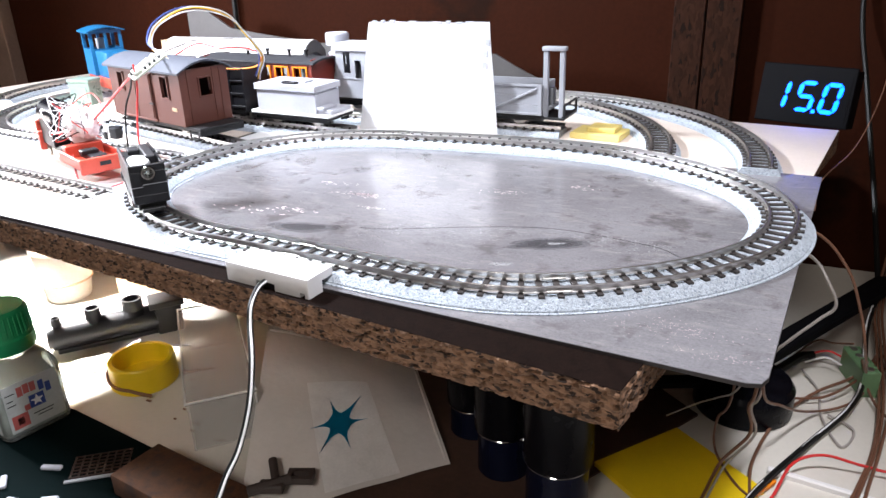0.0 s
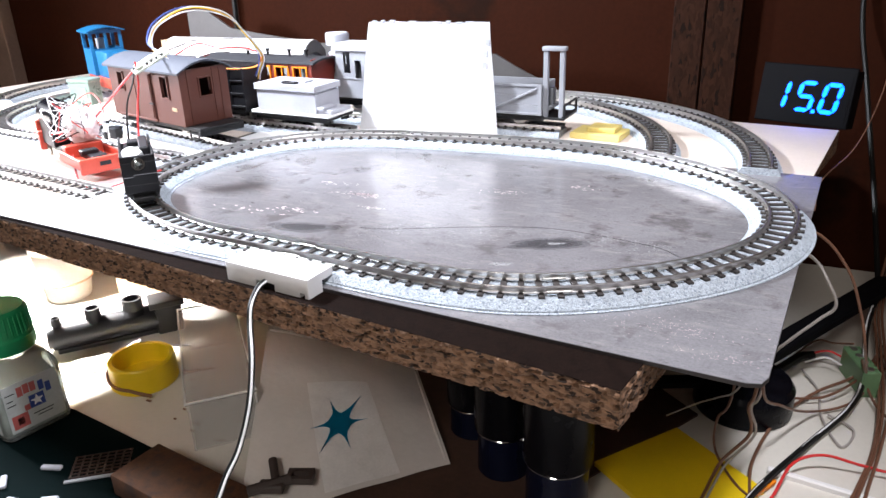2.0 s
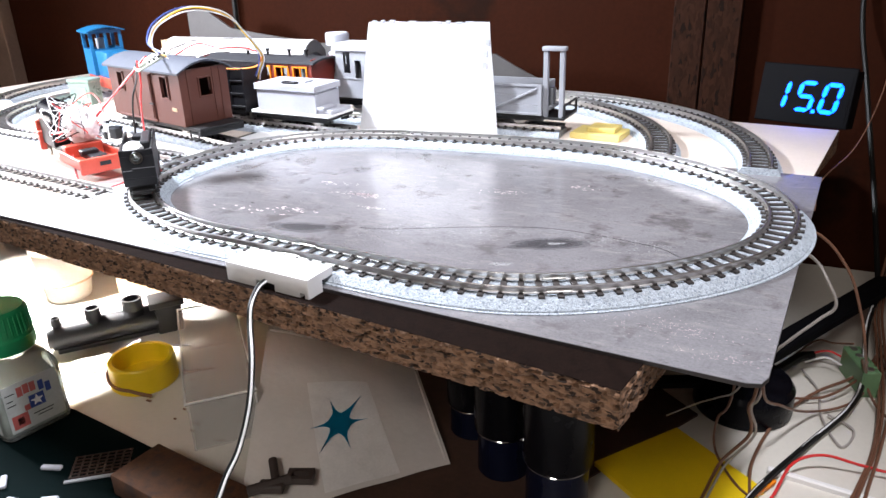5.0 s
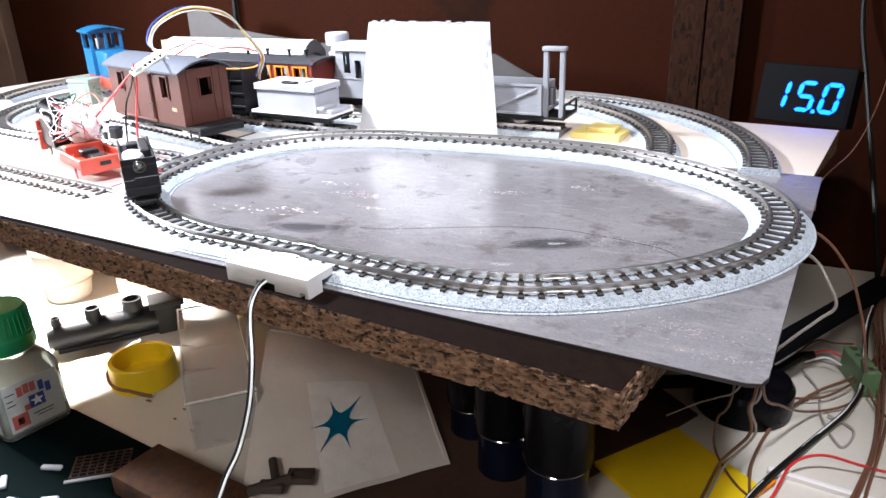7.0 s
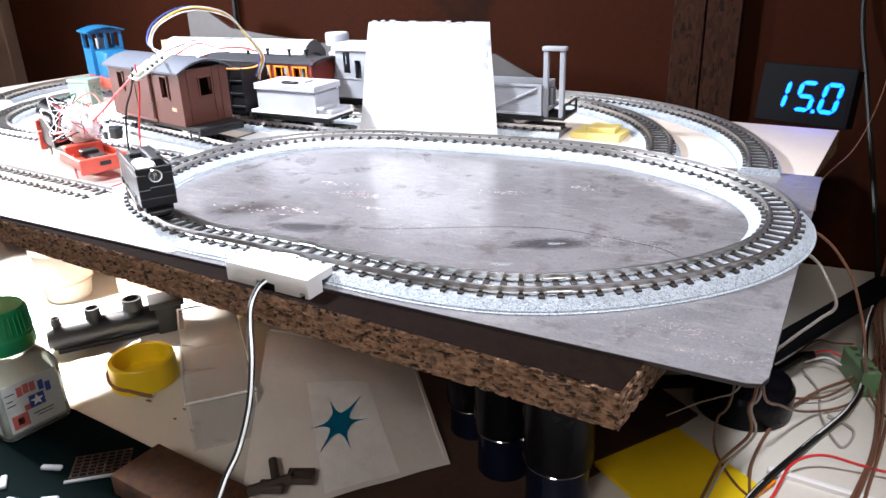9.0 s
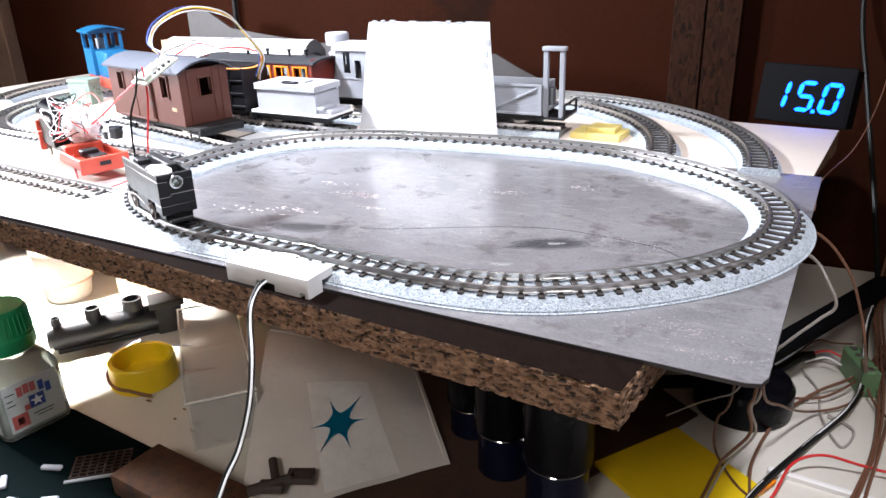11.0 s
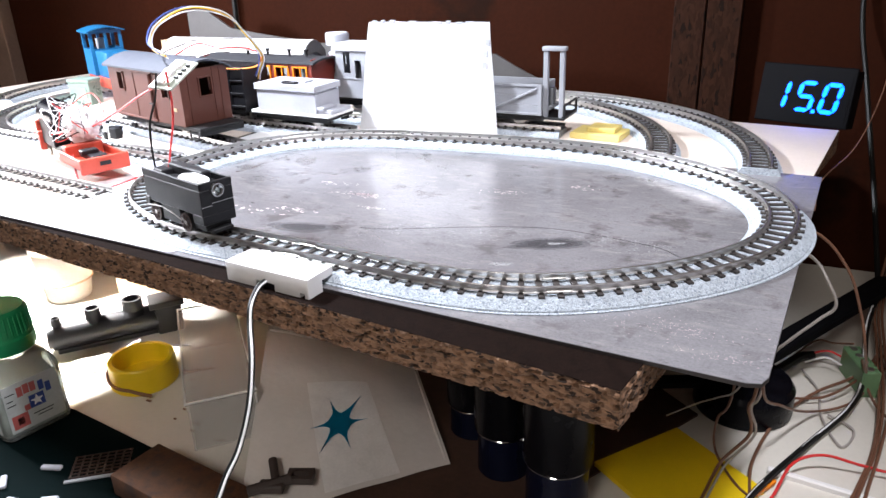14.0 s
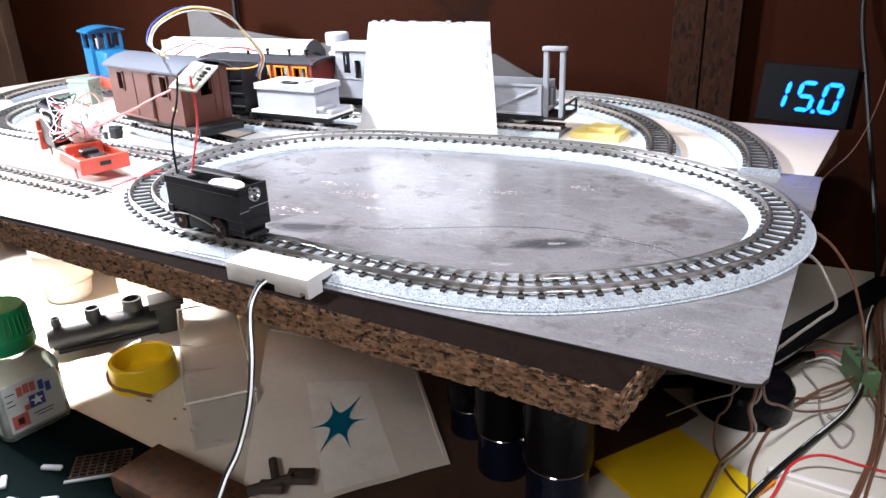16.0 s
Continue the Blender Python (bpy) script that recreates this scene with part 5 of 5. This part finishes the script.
solo("bench_crumbs", bm, RUST, at(0, 0, 0), "dark crumbs and shavings scattered on the bench", "crumbs", kind="stuff")
solo("bent_wire", wire_mesh([(-222, -18, -129), (-213, -24, -129), (-212, -6, -126), (-206, 4, -122), (-198, -2, -121), (-188, 6, -122), (-176, 14, -124)], 0.8), M_WIRE_WHITE, at(0, 0, 0), "bent white wire clip beside the ring", "wire")

# three spray cans that carry the baseboard
for x, y, r, zc, m_ in ((11, 10, 12.0, -112, M_NAVY), (35, -12, 12.5, -106, M_NAVY), (66, -33, 13.6, -99, M_NAVY)):
    can = thing("spray_can", at(x, y, DESK_Z), "dark spray can with black cap under the baseboard", "spray can", "cans under the baseboard")
    z = zc - DESK_Z
    part("body", lathe(bmesh.new(), [(0, 0.3), (r - 1, 0.3), (r - 0.4, 1.5), (r - 0.6, 4), (r - 0.8, z + 2)], 40), m_, can, "shiny metal body")
    part("cap", lathe(bmesh.new(), [(r - 1, z - 0.5), (r + 0.6, z - 0.5), (r + 0.8, z + 0.5), (r + 0.4, 109), (r - 1, 111 - 0.2), (0, 111 - 0.2)], 40), M_CAP, can, "satin black cap")
    part("rim", lathe(bmesh.new(), [(r - 0.5, z - 2.2), (r + 0.2, z - 1.4), (r - 0.5, z - 0.6)], 40), M_CHROME, can)

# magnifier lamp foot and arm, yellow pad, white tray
# Added brown sheet; it also darkens the shaded bench between cans and pad.
solo("brown_board", prism(bmesh.new(), [(-62, 60), (10, 100), (70, 96), (112, 62), (74, -4), (40, -84), (-40, -86), (-4, -20)], DESK_Z, DESK_Z + 1.0), M_BROWN_SHEET, at(0, 0, 0), "thin dark brown sheet added to darken the bench", "board")
foot = thing("lamp_foot", at(131, 80, DESK_Z), "heavy black round lamp foot with flat arm", "lamp foot")
part("foot", lathe(bmesh.new(), [(0, 0), (23, 0), (24, 2), (24, 14), (22, 17), (12, 19), (11, 26), (0, 27)], 40), M_CAP, foot)
arm = box(bmesh.new(), -10, 175, -6.5, 6.5, -3, 3, 1.0)
bmesh.ops.rotate(arm, cent=(0, 0, 0), matrix=Euler((0, radians(-4), radians(58))).to_matrix(), verts=arm.verts[:])
bmesh.ops.translate(arm, vec=(0, 0, 24), verts=arm.verts[:])
part("arm", arm, M_CASE, foot, "flat black arm")
arm = box(bmesh.new(), -95, 5, -4, 4, -2, 2, 0.8)
bmesh.ops.rotate(arm, cent=(0, 0, 0), matrix=Euler((0, 0, radians(24))).to_matrix(), verts=arm.verts[:])
bmesh.ops.translate(arm, vec=(0, 0, 15), verts=arm.verts[:])
part("arm", arm, M_CASE, foot, "flat black arm")
pad = thing("yellow_pad", at(109, 8, DESK_Z + 1.0, 51), "bright yellow paper pad tilted on the bench", "paper pad")
for k in range(4):
    sh = box(bmesh.new(), -25.4, 25.4, -25.4, 25.4, k * 0.6, k * 0.6 + 0.5)
    page = part("page", sh, M_YELLOW, pad)
    page.matrix_basis = pose(0, 0, 0.0, 0, 0, random.uniform(-2.5, 2.5))
tray = thing("white_tray", at(190, 22, DESK_Z, -7), "white plastic tray edge on the bench", "tray")
part("floor", box(bmesh.new(), -45, 90, -90, 1, 0.2, 1.2, 0.3), M_DESK, tray)
part("lip", box(bmesh.new(), -45, 90, -1, 2, 0.2, 4, 0.6), M_WHITE, tray)
solo("orange_scrap", box(bmesh.new(), -7, 7, -1, 1, 0, 2, 0.3), M_ORANGE, at(145, 14, DESK_Z + 2.2, 60), "small orange plastic strip in the tray", "scrap")
term = thing("terminal_block", at(186, 124, DESK_Z, 108), "green screw terminal block with wires", "terminal block")
part("block", box(bmesh.new(), -14, 14, -4.5, 4.5, 0, 15, 0.6), M_TERMINAL, term)
for k in range(4):
    part("screw", cyl(bmesh.new(), (-10.5 + k * 7, 0, 14.5), (-10.5 + k * 7, 0, 15.4), 2.0, n=12), M_STEEL, term)
    part("wire_port", box(bmesh.new(), -12.3 + k * 7, -8.7 + k * 7, -4.8, -4.4, 4, 9), M_CHASSIS, term, "dark wire port")
solo("storage_carton", box(bmesh.new(), -30, 30, -12, 12, 0, 60, 0.8), M_TAN, at(228, 150, DESK_Z, 70), "plain tan carton at the bench side", "carton")
# Near-black block added to keep the space behind the cans dark.
junk = thing("dark_filler", at(60, 190, DESK_Z, 0), "added dark filler block beneath the baseboard", "case")
part("body", box(bmesh.new(), -150, 78, -20, 70, 0, 90, 1.0), M_SHADED_BROWN, junk)
part("lid", box(bmesh.new(), -152, 80, -22, 72, 90, 96, 1.0), M_SHADED_BROWN, junk)

CABLES = (
    ("brown_wire", M_WIRE_BROWN, 1.0, [(128, 40, -20), (150, 60, -25), (165, 60, -40), (173.5, 60, -61), (177.5, 60, -77), (184, 90, -104), (186, 126, -116)]),
    ("grey_wire", M_WIRE_GREY, 1.1, [(130, 30, -20), (150, 60, -36), (159, 60, -48), (163, 60, -58), (157, 60, -66), (145, 60, -81), (134, 66, -100)]),
    ("twin_cable", M_WIRE_BLACK, 1.5, [(197, 180, -96), (193, 171, -102), (188, 145, -108), (187, 115, -122), (180, 89, -125), (162, 54, -127), (141, 6, -124), (132, -20, -126)]),
    ("brown_wire", M_WIRE_BROWN, 1.1, [(136, 18, -19), (136, 13, -76), (134, 15, -89), (136, 18, -104), (126, 15, -120), (120, -8, -126), (112, -30, -126)]),
    ("grey_wire", M_WIRE_GREY, 0.9, [(138, 20, -19), (138, 16, -78), (135, 18, -91), (138, 21, -106), (128, 18, -123), (122, -7, -126), (116, -30, -126)]),
    ("brown_wire", M_WIRE_BROWN, 0.9, [(128, 40, -19), (127, 36, -95), (122, 30, -108), (123, 26, -122), (133, 11, -126), (143, 1, -126), (160, -20, -126)]),
    ("brown_wire", M_WIRE_BROWN, 1.0, [(137, 15, -19), (138, 14, -77), (148, 45, -104), (164, 81, -126), (183, 100, -127), (203, 146, -127), (240, 190, -127)]),
    ("brown_wire", M_WIRE_BROWN, 1.2, [(136, -20, -125), (139, 3, -127), (139, 31, -127), (148, 70, -128), (165, 101, -127), (185, 122, -124), (208, 170, -127)]),
    ("red_wire", M_WIRE_RED, 1.0, [(140, -12, -126), (148, 7, -125), (155, 30, -123), (167, 40, -122), (183, 43, -125), (196, 44, -126), (230, 50, -126)]),
    ("brown_wire", M_WIRE_BROWN, 1.2, [(205, 215, -60), (197, 184, -105), (198, 155, -122), (196, 102, -126), (190, 61, -126), (180, 19, -125), (170, -20, -126)]),
    ("brown_wire", M_WIRE_BROWN, 1.2, [(208, 215, -60), (199, 185, -105), (200, 156, -122), (199, 104, -126), (192, 62, -126), (183, 20, -125), (176, -20, -126)]),
    ("brown_wire", M_WIRE_BROWN, 1.2, [(202, 215, -60), (195, 183, -105), (196, 154, -122), (194, 102, -126), (189, 61, -127), (178, 18, -125), (166, -20, -126)]),
    ("grey_wire", M_WIRE_GREY, 0.9, [(159, 125, -128), (167, 107, -129), (168, 83, -129), (176, 60, -129), (182, 76, -129), (171, 84, -128)]),
    ("brown_wire", M_WIRE_BROWN, 0.9, [(152, 130, -126), (165, 150, -122), (174, 147, -120), (182, 134, -112)]),
    ("white_wire", M_WIRE_WHITE, 0.9, [(160, 130, -126), (170, 132, -122), (178, 130, -124)]),
    ("red_wire", M_WIRE_RED, 0.9, [(158, 134, -125), (170, 138, -121), (178, 136, -122)]),
    ("black_cable", M_WIRE_BLACK, 2.6, [(140, 100, -124), (152, 122, -124), (158, 132, -124), (164, 136, -124)]),
    ("grey_wire", M_WIRE_GREY, 0.6, [(100, 30, -112), (113, 27, -100), (121, 22, -92), (129, 18, -83), (134, 17, -60)]),
    ("brown_wire", M_WIRE_BROWN, 1.0, [(150, 90, -127), (168, 96, -126), (182, 112, -124), (190, 128, -122), (200, 165, -126)]),
    ("brown_wire", M_WIRE_BROWN, 1.0, [(186, 128, -122), (192, 100, -126), (201, 80, -127), (204, 50, -127), (196, 10, -126)]),
    ("brown_wire", M_WIRE_BROWN, 0.45, [(150, 90, -25), (152, 110, -16), (166, 140, -6), (176, 170, 14), (180, 190, 40), (178, 200, 70)]),
    ("black_cable", M_WIRE_BLACK, 1.6, [(170, 286, 120), (168, 284, 54), (178, 270, 0), (190, 240, -60), (196, 200, -100)]),
)
for nm, m_, r, pts in CABLES:
    r = r * 0.66 if r < 1.5 else r
    if nm == "twin_cable":
        tc = thing("twin_cable", at(0, 0, 0), "black and white twin cable trailing across the bench", "cable", "cables on the bench")
        part("black_core", wire_mesh(pts, r, 10, 8), M_WIRE_BLACK, tc)
        part("white_core", wire_mesh([(x - 0.6, y - 1.0, z + 0.9) for x, y, z in pts], 0.6, 10, 8), M_WIRE_WHITE, tc, "white stripe core")
    else:
        col = nm.split("_")[0]
        solo(nm, wire_mesh(pts, r, 8, 8), m_, at(0, 0, 0), "loose %s insulated wire curling over the bench" % col, "wire", "cables on the bench")

# ---- battens, grey sheet and cable on the back wall ----
batten = thing("wall_batten", at(0, 0, 0), "dark brown chipboard batten upright on the wall", "batten")
for x0, x1, d in ((53, 74.2, 12), (74.6, 97.5, 11)):
    part("board", box(bmesh.new(), x0, x1, WALL_Y - d, WALL_Y - 1, DESK_Z, 400, 0.8), M_CHIP_DARK, batten)
solo("wall_batten", box(bmesh.new(), -668, -640, WALL_Y - 16, WALL_Y - 1, DESK_Z, 400, 0.8), M_BATTEN, at(0, 0, 0), "pale wooden batten upright on the wall", "batten")
bm = bmesh.new()
cloth = [(-345, -8), (-345, 50), (-322, 49), (-300, 36), (-262, 31), (-219, 26), (-63, 21), (-48, 13), (-25, 2), (-10, -8)]
a = [bm.verts.new((x, 236, z)) for x, z in cloth]
b = [bm.verts.new((x, 238, z)) for x, z in cloth]
bm.faces.new(a)
bm.faces.new(b[::-1])
for i in range(len(cloth)):
    bm.faces.new((a[i], b[i], b[(i + 1) % len(cloth)], a[(i + 1) % len(cloth)]))
solo("grey_sheet", bm, M_SHEET_GREY, at(0, 0, 0), "grey plastic sheet standing behind the wagons", "sheet")
solo("black_cable", wire_mesh([(-334, 286, 300), (-333, 285, 60), (-336, 284, 20), (-338, 280, -6)], 2.6), M_WIRE_BLACK, at(0, 0, 0), "black cable hanging down the back wall", "cable")

# scuffs and paint flecks on the plate
bm = bmesh.new()


def fleck(x, y, s, long):
    turn = random.uniform(-0.5, 0.5)
    ring = []
    for k in range(7):
        a = k * 2 * math.pi / 7
        r = s * random.uniform(0.5, 1.2)
        u, v = r * long * math.cos(a), r * math.sin(a)
        ring.append(bm.verts.new((x + u * math.cos(turn) - v * math.sin(turn), y + u * math.sin(turn) + v * math.cos(turn), PLATE_Z + 0.04)))
    bm.faces.new(ring)


for cx, cy, n, spread, size in ((-52, 2, 30, 5, 0.4), (-34, -9, 80, 5, 0.6), (-20, -23, 26, 3.0, 0.45), (24.5, 15, 40, 5, 0.4), (58, 31, 20, 4, 0.4), (-66, -41, 24, 7, 0.6), (-48, -36, 24, 5, 0.6), (112, -84, 160, 10, 0.16), (124, -95, 70, 6, 0.16), (96, -70, 40, 12, 0.14)):
    for i in range(n):
        fleck(random.gauss(cx, spread), random.gauss(cy, spread * 0.3), random.uniform(0.06, size), 2.2)
solo("paint_flecks", bm, M_SCRATCH, at(0, 0, 0), "pinkish paint flecks and scuffs on the steel plate", "paint flecks", kind="stuff")
bm = bmesh.new()
for i in range(900):
    x, y = random.uniform(-118, 128), random.uniform(-66, 66)
    if (max(abs(x) - 51, 0) ** 2 + y * y) ** 0.5 < 66:
        fleck(x, y, random.uniform(0.05, 0.2), 1.3)
for i in range(1500):
    x = random.uniform(-12, 104)
    top = -42 + 21 * math.sin(min(1.0, (x + 12) / 75) * math.pi / 2) - 0.0012 * max(0, x - 60) ** 2
    fleck(x, top - abs(random.gauss(0, 7.0)), random.uniform(0.06, 0.26), 2.0)
solo("plate_specks", bm, M_STAIN_PALE, at(0, 0, 0), "pale specks of dried dirt on the steel plate", "dirt specks", kind="stuff")


def blot(name, cx, cy, rx, ry, turn, z, m_, label):
    """A thin stain with an uneven outline."""
    bm = bmesh.new()
    ring = []
    for k in range(48):
        a = k * 2 * math.pi / 48
        r = 1 + 0.28 * noise.noise(Vector((math.cos(a) * 1.6 + cx, math.sin(a) * 1.6, 0.0))) + 0.16 * noise.noise(Vector((math.cos(a) * 5 + cx, math.sin(a) * 5, 4.0)))
        ring.append(bm.verts.new((rx * r * math.cos(a), ry * r * math.sin(a), 0)))
    bm.faces.new(ring)
    solo(name, bm, m_, at(cx, cy, z, turn), label, "stain")


for k, (rx, ry) in enumerate(((15, 5.6), (11.5, 4.2), (8.5, 3.0))):
    blot("oil_stain", 61, -36.0, rx, ry, 24, PLATE_Z + 0.03 + 0.015 * k, M_STAIN, "dark oval oil stain on the steel plate")
blot("pale_stain", 63, -35, 3.4, 1.3, 30, PLATE_Z + 0.08, M_STAIN_PALE, "pale spot in the middle of the oil stain")
blot("pale_stain", 51, -59, 4.2, 1.7, 25, PLATE_Z + 0.05, M_STAIN_PALE, "pale oval dried stain on the steel plate")
for k, (rx, ry) in enumerate(((14, 5.5), (8.5, 3.4))):
    blot("oil_stain", -34, -52, rx, ry, 12, PLATE_Z + 0.03 + 0.015 * k, M_STAIN, "dark patch near the front of the plate")
tide = [(-12, -45), (-2, -43), (12, -37), (28, -30), (44, -24), (58, -21), (72, -21.5), (86, -24), (98, -27), (106, -33)]
solo("tide_mark", sweep(bmesh.new(), smooth_path([(x, y, PLATE_Z + 0.02) for x, y in tide], 6), [(-0.35, 0), (0.35, 0), (0.2, 0.05), (-0.2, 0.05)]), M_STAIN, at(0, 0, 0), "thin dark tide mark across the steel plate", "stain")


# ---- movement ----
RUN = ((0.0, -58.8), (0.5, -62.2), (1.0, -66.2), (1.5, -70.6), (2.0, -75.0), (2.5, -79.9), (3.0, -83.9), (3.5, -86.5), (4.0, -87.0), (4.5, -87.2), (5.0, -85.5),
       (5.5, -82.4), (6.0, -78.7), (6.5, -74.8), (7.0, -70.5), (7.5, -65.3), (8.0, -60.6), (8.5, -57.0), (9.0, -53.4), (9.5, -49.9), (10.0, -46.5), (10.5, -43.1),
       (11.0, -39.7), (11.5, -36.4), (12.0, -33.0), (12.5, -29.7), (13.0, -25.8), (13.5, -21.9), (14.0, -17.9), (14.5, -14.1), (15.0, -10.0), (15.5, -5.9), (16.0, -2.0))
BOARD = ((0.0, (-117.2, -35.1, 50.5)), (1.0, (-122.4, -29.4, 50.2)), (2.0, (-129.5, -21.5, 49.7)), (3.5, (-137.3, -11.2, 48.7)), (4.5, (-139.0, -10.4, 48.6)), (6.5, (-131.0, -21.0, 49.3)), (8.0, (-118.6, -32.9, 50.2)),
         (9.0, (-112.2, -39.0, 50.6)), (10.0, (-105.5, -44.5, 50.8)), (11.0, (-99.7, -48.8, 50.9)), (12.0, (-94.0, -52.3, 51.0)), (13.0, (-87.8, -55.4, 51.1)), (14.0, (-81.2, -58.0, 51.2)), (15.0, (-74.3, -60.5, 51.4)), (16.0, (-67.0, -62.6, 51.7)))
# the directions of its long and its short side as the wires twist it
TWIST = ((0.0, (0.46, 0.71, 0.53), (0.86, -0.51, -0.06)), (3.5, (0.588, 0.707, 0.394), (0.784, -0.618, -0.06)), (8.0, (0.473, 0.74, 0.478), (0.851, -0.524, -0.031)), (12.0, (0.17, 0.87, 0.46), (0.98, -0.18, -0.02)),
         (14.0, (0.0, 0.906, 0.424), (0.998, 0.02, -0.063)), (16.0, (-0.15, 0.92, 0.36), (0.972, 0.20, -0.117)))


def board_pose(t, q):
    """The board lies nearly flat with its far end raised, and turns as the wires pull it."""
    x = lerp_rows([(a, Vector(p)) for a, p, _ in TWIST], t).normalized()
    y = -lerp_rows([(a, Vector(p)) for a, _, p in TWIST], t)
    y = (y - x * y.dot(x)).normalized()
    m = Matrix((x, y, x.cross(y))).transposed().to_4x4()
    return Matrix.Translation(Vector(q) * MM) @ m


def lerp_rows(rows, t):
    for (a, p), (b, q) in zip(rows, rows[1:]):
        if t <= b:
            k = (t - a) / (b - a)
            return p + (q - p) * k
    return rows[-1][1]


def loco_pose(s):
    a, b = oval_point(s - 10.2), oval_point(s + 10.2)
    mid, d = (a + b) / 2, b - a
    yaw = math.degrees(math.atan2(d.y, d.x)) + lerp_rows(((-95, 10.5), (-86.5, 10.3), (-78, 6.0), (-70, 1.0), (-61, -3.8), (-30, -2.9), (-18, -2.6), (-2, -3.8), (2, -3.8)), s)
    return at(mid.x, mid.y, 0, yaw)


def stretch_pose(foot, head):
    """The pose of a lead whose own z axis runs from its foot to its head."""
    d = Vector(head) - Vector(foot)
    return Matrix.Translation(Vector(foot) * MM) @ d.to_track_quat("Z", "Y").to_matrix().to_4x4()


def motions():
    walk(loco, [(t, loco_pose(s)) for t, s in RUN])
    for axle, wx in LOCO_WHEELS:
        walk(axle, [(t, at(wx, 0, 3.6, 0, 0, math.degrees((s + 58.8) / 3.6))) for t, s in RUN])
    boards = []
    for t, q in BOARD:
        boards.append((t, board_pose(t, q)))
    walk(pcb, boards)
    for lead, dx in leads:
        rows = []
        for t, m in boards:
            tail = loco_pose(lerp_rows(RUN, t)) @ Vector(((-13.5 + dx * 0.3) * MM, (-2 + dx * 0.6) * MM, 18 * MM))
            top = m @ Vector((-8.5 * MM, (2.0 - dx * 0.7) * MM, 0))
            d = (top - tail).normalized() * 36 * MM
            rows.append((t, stretch_pose(tail / MM, (tail + d) / MM)))
        walk(lead, rows)
    foot = Vector((-203, -6, 8))
    heads = [(t, m @ Vector((-8.5 * MM, 3 * MM, 0)) / MM) for t, m in boards]
    walk(tethers[0], [(t, stretch_pose(foot, h)) for t, h in heads])
    walk(tethers[1], [(t, stretch_pose(h, foot)) for t, h in heads])


motions()
